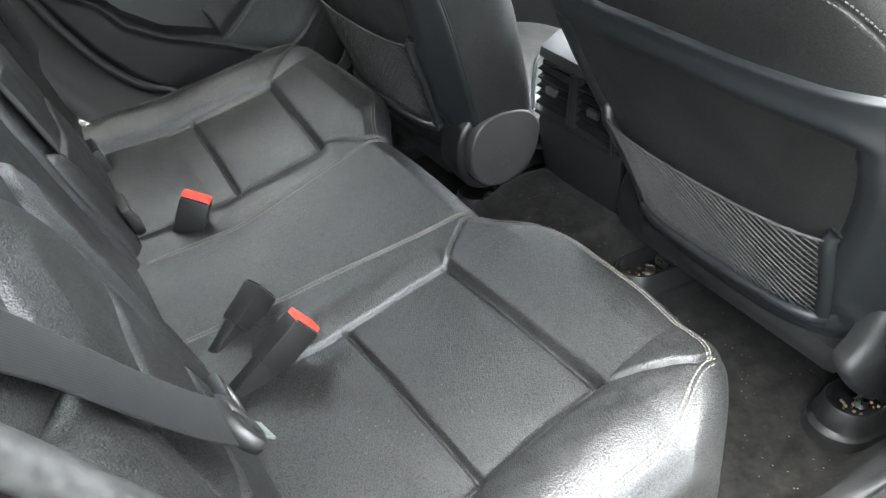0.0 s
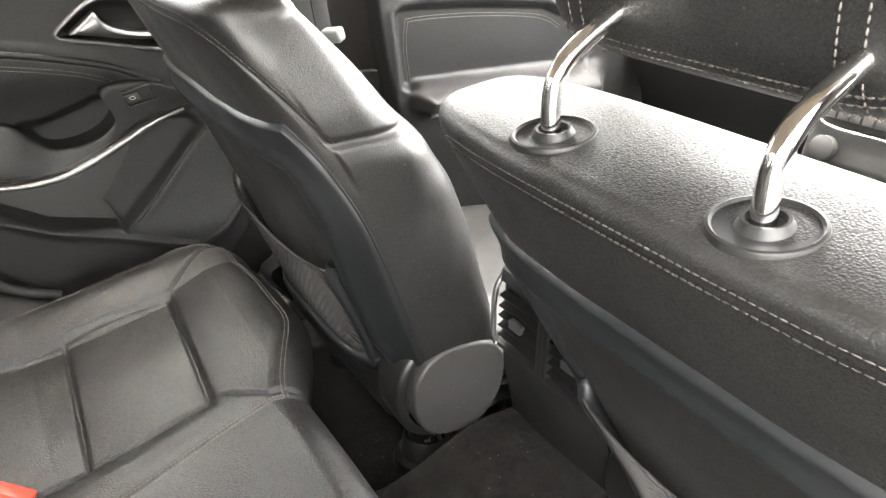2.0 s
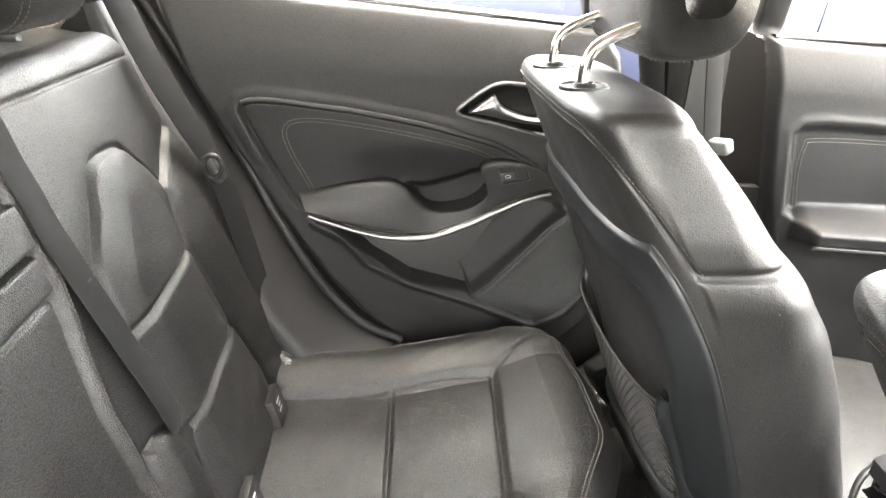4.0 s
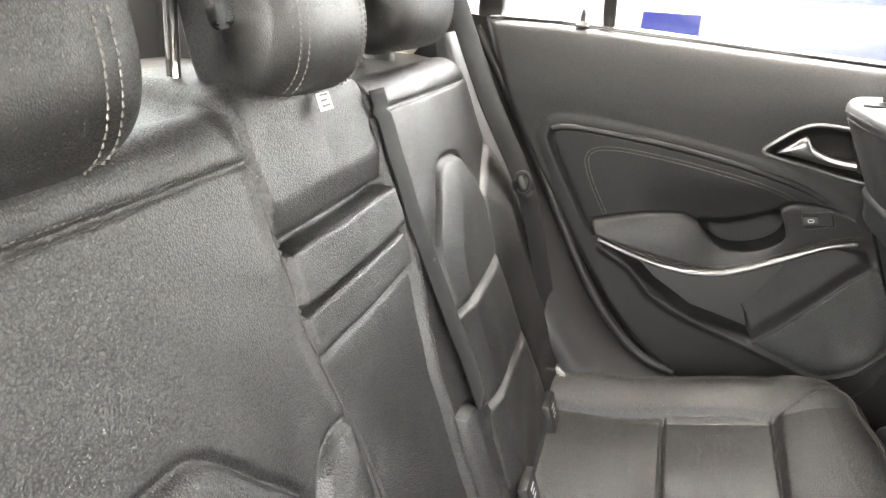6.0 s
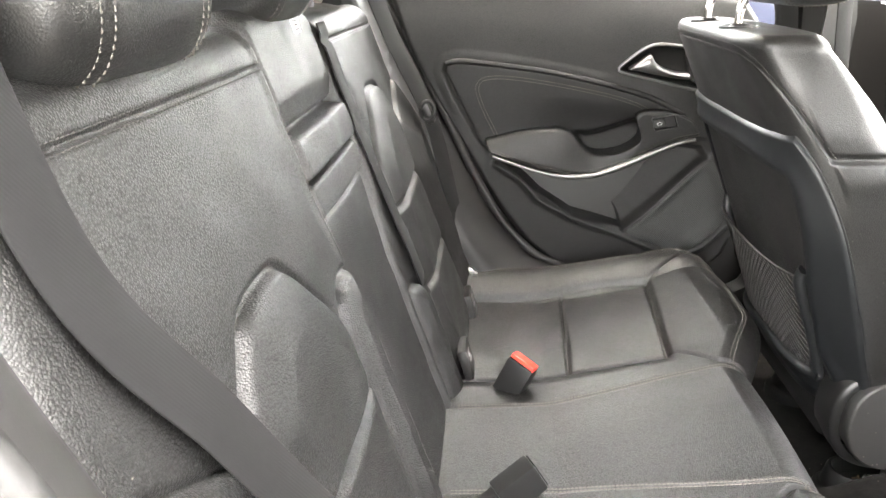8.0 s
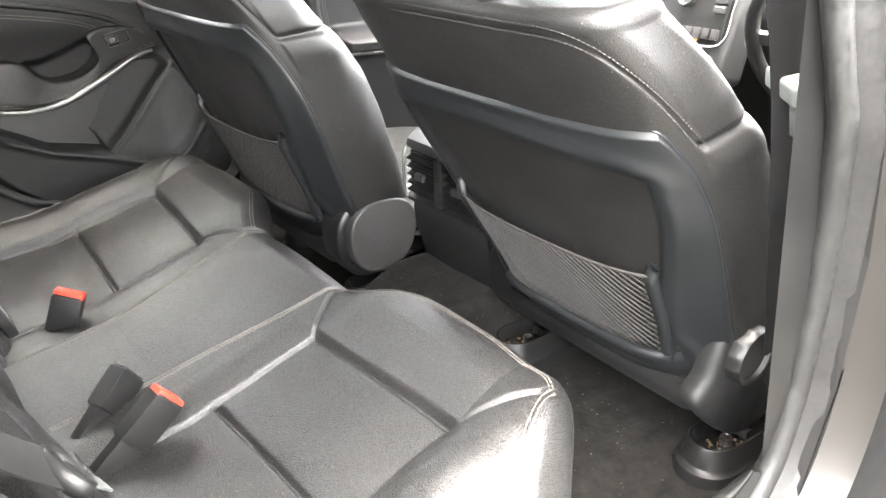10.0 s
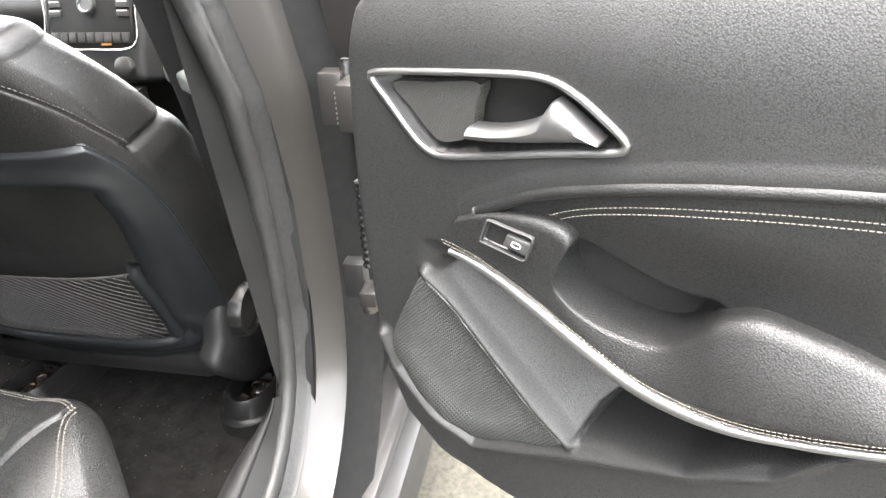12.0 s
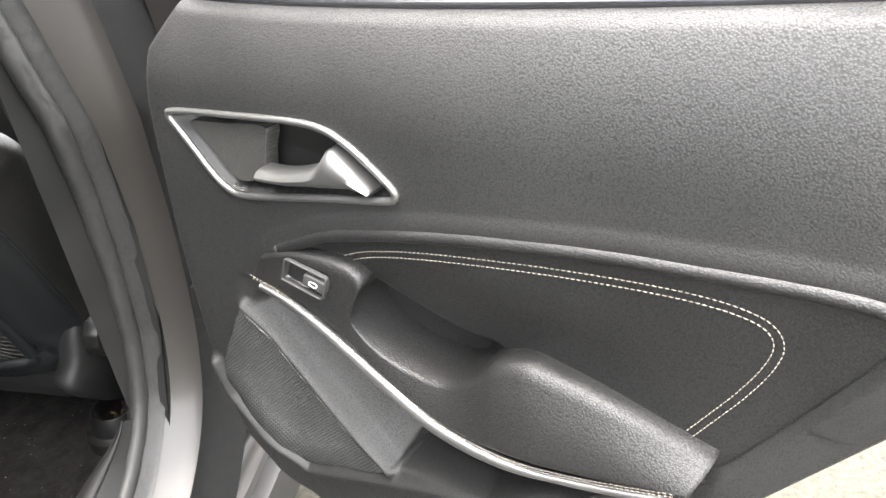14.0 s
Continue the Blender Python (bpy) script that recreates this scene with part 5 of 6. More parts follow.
# padded trims between backrest and door
for s in SIDE:
    n = 60
    a = curve_pts([(-0.645, 1.14), (-0.570, 1.02), (-0.495, 0.885), (-0.430, 0.760), (-0.365, 0.655), (-0.290, 0.575), (-0.215, 0.540)], n)
    b = curve_pts([(-0.690, 1.13), (-0.660, 1.00), (-0.600, 0.860), (-0.545, 0.740), (-0.500, 0.640), (-0.440, 0.545), (-0.400, 0.500)], n)
    P = []
    for k, t in enumerate(np.linspace(0, 1, 14)):
        p = a * (1 - t) + b * t
        y = 0.700 - 0.117 * np.sin(min(t * 1.5, 1) * math.pi / 2) + 0.02 * t - 0.012 * np.sin(math.pi * t) * step(np.linspace(0, 1, n), 0.3, 0.8)
        P.append(np.stack([p[:, 0], s * y, p[:, 1]], 1))
    trim = sheet("wheel_arch_trim", np.stack(P, 1), TRIMGLOSS)
    if s < 0:
        row = P[4] + np.array([0.0, 0.0012, 0.0008])
        stitch_mesh("trim_stitching", [row[22:52], row[22:52] + np.array([0.006, 0.001, 0.003])], [(0.3, 1, 0.4)] * 2, THREAD, trim)
    sealp = np.stack([a[:, 0] + 0.006, np.full(n, s * 0.690), a[:, 1] + 0.004], 1)
    tube("seal_bead", sealp, 0.009, RUBBER, trim, "black rubber bead along the door opening", up=(0, 1, 0), n=10)
    tagged(trim, "smooth black padded trim beside the backrest", "trim", kind="structure")


# ---- front seats ----
PIV = Vector((0.38, 0.0, 0.55))


def soft_table(zs, vs, blur=0.02):
    """A height table with its corners eased."""
    z = np.linspace(zs[0] - 0.1, zs[-1] + 0.1, 400)
    v = np.interp(z, zs, vs)
    k = np.exp(-((np.arange(-60, 61) * (z[1] - z[0]) / blur) ** 2))
    v = np.convolve(np.pad(v, 60, mode="edge"), k / k.sum(), mode="valid")
    return lambda q: np.interp(q, z, v)


seat_rear_x = soft_table([0.40, 0.548, 0.70, 0.92, 1.00, 1.10], [0.378, 0.302, 0.220, 0.101, 0.048, -0.018], 0.03)
seat_w = soft_table([0.40, 0.50, 0.60, 0.70, 0.80, 0.88, 0.925, 0.98, 1.02, 1.06], [0.238, 0.244, 0.250, 0.257, 0.264, 0.266, 0.260, 0.252, 0.238, 0.218], 0.016)
seat_d = soft_table([0.40, 0.50, 0.60, 0.75, 0.82, 0.88, 0.92, 0.96, 1.00, 1.04], [0.19, 0.205, 0.222, 0.232, 0.226, 0.203, 0.176, 0.166, 0.147, 0.128], 0.014)
TILT_SEC = math.tan(radians(9))
SEAT_N = 3.7


def seat_taper(z, dx):
    """The back of the seat narrows towards its foot, its flanks do not."""
    return 1 - 0.20 * (1 - step(z, 0.58, 0.84)) * (1 - step(dx, 0.0, 0.065))


def seat_ring(z, angles, grow=0.0, n=SEAT_N):
    W, D = seat_w(z) + grow, seat_d(z) + 2 * grow
    ca, sa = np.cos(angles), np.sin(angles)
    dx = D / 2 - grow - np.sign(ca) * np.abs(ca) ** (2 / n) * D / 2
    l = np.sign(sa) * np.abs(sa) ** (2 / n) * W * seat_taper(z, dx)
    return np.stack([seat_rear_x(z) + dx, l, z + dx * TILT_SEC], -1)


def seat_rear_point(l, z, lift=0.0, n=SEAT_N):
    """On the back of the backrest at sideways place l and height z."""
    W, D = seat_w(z), seat_d(z)
    k = np.clip(np.abs(l / (W * seat_taper(z, 0.0))), 0, 0.97)
    dx = D / 2 - (1 - k ** n) ** (1 / n) * D / 2
    return np.stack(np.broadcast_arrays(seat_rear_x(z) + dx - lift * 0.88, l, z + dx * TILT_SEC - lift * 0.4), -1)


def seat_arch():
    """The stitched arch over the shoulders, in (angle round the section, height)."""
    half = [(1.42, 0.900), (1.36, 0.925), (1.24, 0.958), (1.07, 0.989), (0.88, 1.011), (0.62, 1.024), (0.3, 1.027)]
    return curve_pts([(-p, q) for p, q in half] + [(0.0, 1.0275)] + [(p, q) for p, q in half[::-1]], 260)


def front_seat(sgn, yc, m, label):
    """A front seat, outwards along sgn * y, built in the driver's place and moved by m."""
    seat = thing("seat_assembly", (0.5, yc, 0.30), label, "car seat", "front seats")
    W = lambda P: np.asarray(P, float) * np.array([1, sgn, 1]) + np.array([0, yc, 0])
    flip = sgn < 0

    # backrest: rings up the spine, then a rounded top
    ang = np.linspace(0, 2 * math.pi, 300, endpoint=False)
    wrapped = (ang + math.pi) % (2 * math.pi) - math.pi
    arch = seat_arch()
    zrows = np.linspace(0.44, 1.0255, 190)
    P = np.stack([seat_ring(z, ang) for z in zrows], 0)
    A, Z = np.meshgrid(wrapped, zrows)
    seam = np.exp(-((line_dist(arch * np.array([0.12, 1]), A * 0.12, Z) / 0.0045) ** 2))
    # level seam across each flank, from the arch to the front
    flank = step(np.abs(A), 1.40, 1.44) * (1 - step(np.abs(A), 2.75, 3.0))
    level = np.exp(-((Z - 0.900) / 0.0042) ** 2) * flank
    puff = (np.exp(-((Z - 0.872) / 0.024) ** 2) + 0.7 * np.exp(-((Z - 0.932) / 0.026) ** 2)) * flank
    cen = np.stack([seat_rear_x(zrows) + seat_d(zrows) / 2, 0 * zrows, zrows], 1)[:, None]
    out = P - cen
    out[..., 2] = 0
    out /= np.linalg.norm(out, axis=2)[..., None] + 1e-9
    slack = 0.0008 * np.sin(Z * 60 + 3 * np.sin(A * 4)) * np.sin(A * 9 + 1)
    P = P + out * (-0.0035 * seam - 0.0065 * level + 0.0045 * puff + slack)[..., None]
    rings = list(P)
    Rt = 0.020
    for th in np.linspace(0.08, 1, 12) * math.pi / 2:
        q = seat_ring(1.0255, ang, -Rt * (1 - math.cos(th)))
        q[:, 2] += Rt * math.sin(th)
        q[:, 0] -= 0.55 * Rt * math.sin(th)
        rings.append(q)
    last_full = rings[-1].copy()
    mid = last_full.mean(0)
    for k in (0.9, 0.8, 0.65, 0.5, 0.3, 0.1, 0.0005):
        q = mid + (last_full - mid) * k
        q[:, 2] += 0.003 * (1 - k ** 2)
        rings.append(q)
    P = np.stack(rings, 0)
    back = sheet("backrest", W(P), LEATHER, seat, "black leather backrest", close_v=True, flip=flip)

    def on_arch(d, lift):
        q = offset_line(arch * np.array([0.12, 1]), d) / np.array([0.12, 1])
        p = np.stack([seat_ring(z, np.array([t]))[0] for t, z in zip(q[:, 0], q[:, 1])], 0)
        o = p - np.stack([seat_rear_x(q[:, 1]) + seat_d(q[:, 1]) / 2, 0 * p[:, 1], q[:, 1]], 1)
        o[:, 2] = 0
        o /= np.linalg.norm(o, axis=1)[:, None]
        return p + o * lift, o

    rows, ups = [], []
    for d in (-0.0052, 0.0052):
        p, o = on_arch(d, 0.0002)
        rows.append(W(p))
        ups.append(o * np.array([1, sgn, 1]) + np.array([0, 0, 0.3]))
    stitch_mesh("shoulder_seam", rows, ups, THREAD_DARK, back, 0.0040, 0.0014, 0.0009, label="pale double stitching over the backrest")

    # hard shell over the back, with rounded shoulders and a sunk field
    us, vs = np.linspace(-1, 1, 210), np.sin(np.linspace(0, math.pi / 2, 190))
    U, V = np.meshgrid(us, vs)
    Zs = 0.478 + 0.447 * V
    round_off = 1 - np.sqrt(1 - np.clip((V - 0.66) / 0.34, 0, 1) ** 2)
    reach = 1.34 * (1 - 0.28 * round_off) - 0.12 * (1 - step(Zs, 0.478, 0.56))
    Aa = U * reach
    S = np.stack([seat_ring(z[0], a, 0.007) for z, a in zip(Zs, Aa)], 0)
    L = S[..., 1]
    sunk = curve_pts([(-0.200, 0.868), (0.0, 0.874), (0.200, 0.868), (0.219, 0.845), (0.218, 0.80), (0.204, 0.745), (0.186, 0.685), (0.166, 0.60), (0.160, 0.54), (-0.160, 0.54), (-0.166, 0.60), (-0.186, 0.685), (-0.204, 0.745), (-0.218, 0.80), (-0.219, 0.845)], 90, closed=True)
    sd = signed(sunk, L, Zs)
    dep = step(sd, -0.006, 0.014)
    rim = 0.0055 * np.exp(-((sd + 0.018) / 0.012) ** 2)
    inset = np.minimum(np.minimum(V * 0.447, (1 - V) * 0.447), (1 - np.abs(U)) * 0.12)
    push = 0.018 * dep - rim + 0.011 * (1 - step(inset, 0.0, 0.009)) ** 2
    nrm = np.cross(np.gradient(S, axis=1), np.gradient(S, axis=0))
    nrm /= np.linalg.norm(nrm, axis=2)[..., None] + 1e-12
    if nrm[85, 105, 0] < 0:
        nrm = -nrm
    S = S + nrm * push[..., None]
    shell = sheet("back_shell", W(S), SHELL, seat, "slate-black hard plastic seat shell with a sunk field", flip=not flip)
    edge = curve_pts(np.concatenate([S[12:-14:6, 2], S[-10, 3:-3:6], S[-14:12:-6, -3]]), 220)
    tube("shell_lip", W(edge), 0.0022, SHELL, shell, "thin lip along the shell's edge", up=(1, 0, 0.3), n=8)

    # map pocket: frame bars and an elastic net
    tl, tr, bl, br = (-0.186, 0.714), (0.188, 0.720), (-0.166, 0.556), (0.166, 0.550)
    at = lambda l, z, lift: W(seat_rear_point(np.atleast_1d(np.asarray(l, float)), np.atleast_1d(np.asarray(z, float)), lift))
    left = curve_pts([(sgn * 0.194, 0.730), (sgn * 0.187, 0.716), (sgn * 0.176, 0.64), (sgn * 0.166, 0.554)], 30)
    right = curve_pts([(-sgn * 0.192, 0.728), (-sgn * 0.187, 0.716), (-sgn * 0.177, 0.64), (-sgn * 0.166, 0.552)], 30)
    bars = []
    u30 = np.linspace(0, 1, 30)
    bars.append(at(left[:, 0], left[:, 1], 0.002 + 0.010 * step(u30, 0.0, 0.12)))
    bars.append(at(right[:, 0], right[:, 1], 0.002 + 0.010 * step(u30, 0.0, 0.12)))
    pocket = sheet("pocket_bar", sweep_grid(bars[0], box_profile(0.018, 0.018, 0.007), (1, 0, 0)), SHELL, seat, close_v=True, cap=True, label="moulded frame of the map pocket")
    sheet("pocket_bar", sweep_grid(bars[1], box_profile(0.018, 0.018, 0.007), (1, 0, 0)), SHELL, seat, close_v=True, cap=True)
    l = np.linspace(-0.172, 0.172, 24)
    sheet("pocket_rail", sweep_grid(at(l, 0.550 + 0 * l, 0.014), box_profile(0.016, 0.024, 0.006), (1, 0, 0)), SHELL, seat, close_v=True, cap=True)
    for c in ((sgn * 0.187, 0.716), (sgn * 0.166, 0.556)):
        p = at(c[0], c[1], 0.015)[0]
        tube("pocket_stud", np.array([p + np.array([0.010, 0, 0.004]), p, p - np.array([0.003, 0, 0.0015])]), 0.007, SHELL, seat, up=(0, 1, 0), n=10, scale=[1, 1, 0.6])
    verts, faces = [], []

    def strand(pa, pb, r=0.00105, sag=0.0, segs=10):
        ts = np.linspace(0, 1, segs)
        u = pa[0] + (pb[0] - pa[0]) * ts
        w = pa[1] + (pb[1] - pa[1]) * ts
        top = 1.0 - 0.01 * np.sin(math.pi * u)
        lo = bl[0] + (br[0] - bl[0]) * u
        hi = tl[0] + (tr[0] - tl[0]) * u
        wz = w * top
        ll = lo + (hi - lo) * wz
        z = 0.556 + 0.162 * wz
        P = at(ll, z, 0.014 + 0.004 * np.sin(math.pi * u) * wz + sag)
        c = len(verts)
        for p in P:
            verts.extend([(p + (0, 0, r)).tolist(), (p + (-r, 0, -r * 0.6)).tolist(), (p + (r, 0, -r * 0.6)).tolist()])
        for k in range(segs - 1):
            for j in range(3):
                faces.append((c + 3 * k + j, c + 3 * k + (j + 1) % 3, c + 3 * k + 3 + (j + 1) % 3, c + 3 * k + 3 + j))

    N = 25
    for k in range(-13, N + 1):
        a0, b0 = k / N, (k + 13) / N
        for up in (0, 1):
            u0, u1, w0, w1 = a0, b0, (0, 1)[up], (1, 0)[up]
            if u0 < 0:
                f = -u0 / (u1 - u0)
                u0, w0 = 0.0, w0 + (w1 - w0) * f
            if u1 > 1:
                f = (1 - u0) / (u1 - u0)
                u1, w1 = 1.0, w0 + (w1 - w0) * f
            if u1 > u0:
                strand((u0, w0), (u1, w1), sag=0.0007 * up)
    mesh = bpy.data.meshes.new("pocket_net")
    mesh.from_pydata(verts, [], faces)
    mesh.update()
    net = link_mesh("pocket_net", mesh, NET, seat, "sagging black elastic net", 180)
    u = np.linspace(0, 1, 40)
    hem_w = 1.0 - 0.01 * np.sin(math.pi * u)
    hem = at(-0.166 - 0.020 * hem_w + (0.332 + 0.040 * hem_w) * u, 0.556 + 0.162 * hem_w, 0.015 + 0.004 * np.sin(math.pi * u))
    tube("net_hem", hem, 0.0022, NET, seat, "grey elastic hem of the net", up=(1, 0, 0), n=6, scale=1 + 0.2 * np.sin(np.arange(40) * 2.2))

    # lower closing panel, hinge covers, recliner
    block("lower_panel", (0.325, -0.205, 0.452), (0.44, 0.205, 0.500), HARD, seat, 0.02, m=Matrix.Translation((0, yc, 0)))
    if sgn < 0:
        block("warning_tag", (0.3380, -0.058, 0.4530), (0.3430, -0.032, 0.4560), ORANGE, seat, 0.001, "small orange tag", m=Matrix.Translation((0, yc - 0.12 * sgn * 0, 0)))
    cap_c = np.array([0.412, -0.248, 0.520])
    th = np.linspace(0, 2 * math.pi, 60, endpoint=False)
    outl = np.stack([0.080 * np.sign(np.cos(th)) * np.abs(np.cos(th)) ** 0.8 * (1 + 0.10 * np.sin(th)), 0.078 * np.sign(np.sin(th)) * np.abs(np.sin(th)) ** 0.9], 1)
    P = np.stack([np.stack([cap_c[0] + outl[:, 0] * k, np.full(60, cap_c[1] + off), cap_c[2] + outl[:, 1] * k], 1) for k, off in ((0.95, 0.060), (1.0, 0.010), (0.99, -0.001), (0.965, -0.004), (0.93, -0.0045), (0.5, -0.006), (0.02, -0.0065))], 0)
    sheet("hinge_cap", W(P), CAP, seat, "round smooth plastic hinge cap", close_v=True, flip=flip)
    P = np.stack([np.stack([cap_c[0] - 0.012 + outl[:, 0] * k, np.full(60, cap_c[1] + off), cap_c[2] - 0.004 + outl[:, 1] * k], 1) for k, off in ((1.07, 0.075), (1.09, 0.020), (1.06, 0.014), (0.9, 0.014))], 0)
    sheet("cap_surround", W(P), HARD, seat, "black moulding behind the hinge cap", close_v=True, flip=flip)
    slabc = curve_pts([(0.275, 0.520), (0.300, 0.550), (0.318, 0.600), (0.358, 0.622), (0.405, 0.600), (0.440, 0.520), (0.480, 0.410), (0.40, 0.405), (0.33, 0.455)], 50, closed=True)
    P = np.stack([np.stack([slabc[:, 0] * s + 0.40 * (1 - s), np.full(50, off), slabc[:, 1] * s + 0.50 * (1 - s)], 1) for s, off in ((0.90, 0.205), (1.0, 0.226), (0.98, 0.238), (0.90, 0.243), (0.5, 0.244), (0.02, 0.244))], 0)
    sheet("hinge_cover", W(P), SILLTRIM, seat, "black side cover of the recliner", close_v=True, flip=not flip)
    kn = np.array([0.368, 0.240, 0.568])
    th = np.linspace(0, 2 * math.pi, 72, endpoint=False)
    rib = 1 + 0.022 * np.sign(np.sin(th * 12))
    P = np.stack([np.stack([kn[0] + 0.043 * s * np.cos(th) * (rib if rb else 1), np.full(72, kn[1] + off), kn[2] + 0.043 * s * np.sin(th) * (rib if rb else 1)], 1) for s, off, rb in ((0.9, -0.01, 0), (1.0, -0.004, 1), (1.0, 0.018, 1), (0.92, 0.024, 0), (0.80, 0.024, 0), (0.76, 0.018, 0), (0.02, 0.018, 0))], 0)
    sheet("recliner_knob", W(P), HARD, seat, "ribbed black recliner wheel", close_v=True, flip=not flip, smooth=40)

    # sewn-in tag on the outer flank
    tag_at = Matrix.Translation((0.262, yc + sgn * 0.263, 0.878)) @ Matrix.Rotation(radians(-20), 4, "Y")
    block("sewn_tag", (-0.016, -0.0015, -0.006), (0.016, 0.0015, 0.006), HARD, seat, 0.0008, "small dark sewn-in tag", m=tag_at)
    for k in range(5):
        block("tag_mark", (-0.0135 + 0.0055 * k, -0.0022, -0.003), (-0.0100 + 0.0055 * k, 0.0022, 0.003), GREYMARK, seat, 0.0, "pale grey print", m=tag_at)

    # cushion and its base
    n = 40
    P = np.empty((n, 60, 3))
    th = np.linspace(0, 2 * math.pi, 60, endpoint=False)
    for i, t in enumerate(np.linspace(-1, 1, n)):
        e = (1 - abs(t) ** 4) ** 0.25 if abs(t) < 1 else 0
        px = 0.615 + 0.285 * np.sign(np.cos(th)) * np.abs(np.cos(th)) ** 0.5 * (0.5 + 0.5 * e)
        pz = 0.535 + 0.085 * np.sign(np.sin(th)) * np.abs(np.sin(th)) ** 0.6 * (0.3 + 0.7 * e) + 0.05 * (px - 0.64)
        P[i] = np.stack([px, np.full(60, t * 0.25), pz], 1)
    sheet("cushion", W(P), LEATHER, seat, "black leather cushion", close_v=True, cap=True)
    block("seat_base", (0.56, -0.19, 0.335), (0.90, 0.19, 0.43), HARD, seat, 0.02, m=Matrix.Translation((0, yc, 0)))

    # headrest on two bent chrome posts
    mid_y = yc + 0.006
    headrest_parts(seat, (0.160, mid_y + 0.024, 1.201), 0.290, 0.135, 0.204, 12, seam=0.70, low=True, square=5.0, least=0.45)
    for s in SIDE:
        yp = mid_y + s * 0.083
        path = curve_pts([(0.064, yp, 1.040), (0.059, yp, 1.066), (0.060, yp, 1.088), (0.070, yp, 1.104), (0.095, yp, 1.121), (0.140, yp, 1.145)], 26)
        tube("post", path, 0.0066, CHROME, seat, "bent chrome headrest post", up=(0, 1, 0), n=16)
        axn = np.array(Vector((-0.17, 0, 1)).normalized())
        b0 = np.array([0.063, yp, 1.0520])
        rims = ((-0.016, 1.0), (0.0016, 1.0), (0.0036, 0.97), (0.0040, 0.91), (0.0026, 0.86), (0.0016, 0.50), (0.0044, 0.44), (0.0066, 0.40), (0.0066, 0.34), (0.0, 0.30))
        G = sweep_grid(np.array([b0 + axn * d for d in np.linspace(0, 0.01, len(rims))]), ring(0.0295, 40), (1, 0, 0), scale=[k for _, k in rims])
        G = G + np.array([axn * (d - e) for (d, _), e in zip(rims, np.linspace(0, 0.01, len(rims)))])[:, None]
        sheet("post_guide", G, HARD, seat, "black oval post guide", close_v=True, smooth=30)
    seat.matrix_world = m @ seat.matrix_world
    return seat


rot = lambda deg, dx, dz, yaw, yc: Matrix.Translation((dx, 0, dz)) @ Matrix.Translation(PIV) @ Matrix.Rotation(radians(deg), 4, "Y") @ Matrix.Translation(-PIV) @ Matrix.Translation((0.3, yc, 0)) @ Matrix.Rotation(radians(yaw), 4, "Z") @ Matrix.Translation((-0.3, -yc, 0))
driver = front_seat(-1, -0.352, rot(0, 0.0, 0.0, -1.5, -0.352), "driver seat in black leather with slate shell and net pocket")
passenger = front_seat(1, 0.377, rot(6.8, -0.150, 0.006, 0.0, 0.377), "passenger seat in black leather with slate shell and net pocket")


# ---- rail covers on the floor ----
def rail_cover(x, y, base, label, spin=0):
    """An open plastic tray over the end of a seat rail, on a rounded foot, with a bolt and crumbs inside."""
    ob = thing("rail_cover", (x, y, base), label, "seat rail", "seat rails")
    m = Matrix.Translation((x, y, base)) @ Matrix.Rotation(radians(spin), 4, "Z")
    half = [(0.055 * math.cos(t), 0.050 * math.sin(t)) for t in np.linspace(math.pi / 2, 3 * math.pi / 2, 18)] + [(0.16, -0.050), (0.16, 0.050)]
    rows = []
    for k, h in ((1.0, -0.02), (1.0, 0.010), (0.97, 0.016), (0.90, 0.018), (0.84, 0.022), (0.76, 0.052), (0.72, 0.056), (0.66, 0.056), (0.62, 0.050), (0.58, 0.026), (0.02, 0.026)):
        rows.append([m @ Vector((0.02 + (px - 0.02) * (k if px < 0.1 else 1.0), py * k, h)) for px, py in half])
    sheet("tray", np.array(rows, float), HARD, ob, "black plastic tray with a rounded foot", close_v=True, smooth=35)
    block("rail", (0.06, -0.018, 0.03), (0.50, 0.018, 0.048), STEEL, ob, 0.004, m=m)
    tube("bolt", np.array([m @ Vector((0.035, 0.0, z)) for z in (0.024, 0.036, 0.040)]), 0.010, STEEL, ob, up=(1, 0, 0), n=6, scale=[1, 1, 0.85])
    rnd = random.Random(int(x * 1000))
    bm = bmesh.new()
    for k in range(40):
        g = bmesh.ops.create_icosphere(bm, subdivisions=1, radius=rnd.uniform(0.0014, 0.0036))
        at = Vector((rnd.uniform(0.0, 0.075), rnd.uniform(-0.022, 0.022), 0.0275))
        bmesh.ops.translate(bm, verts=g["verts"], vec=at)
    bmesh.ops.transform(bm, matrix=m, verts=bm.verts[:])
    part("crumbs", bm, CRUMB, ob, "brown crumbs and grit")
    return ob


CRUMB = material("crumbs", (0.11, 0.075, 0.045), 0.8, mottle=0.6, mottle_size=0.004)
rail_cover(0.378, -0.566, 0.336, "black seat rail cover with crumbs beside the sill", -6)
rail_cover(0.338, -0.172, 0.344, "black seat rail cover with an open bolt by the tunnel", -4)
rail_cover(0.280, 0.540, 0.336, "black seat rail cover by the far sill")
rail_cover(0.245, 0.205, 0.336, "black seat rail cover by the tunnel, half hidden under the seat")

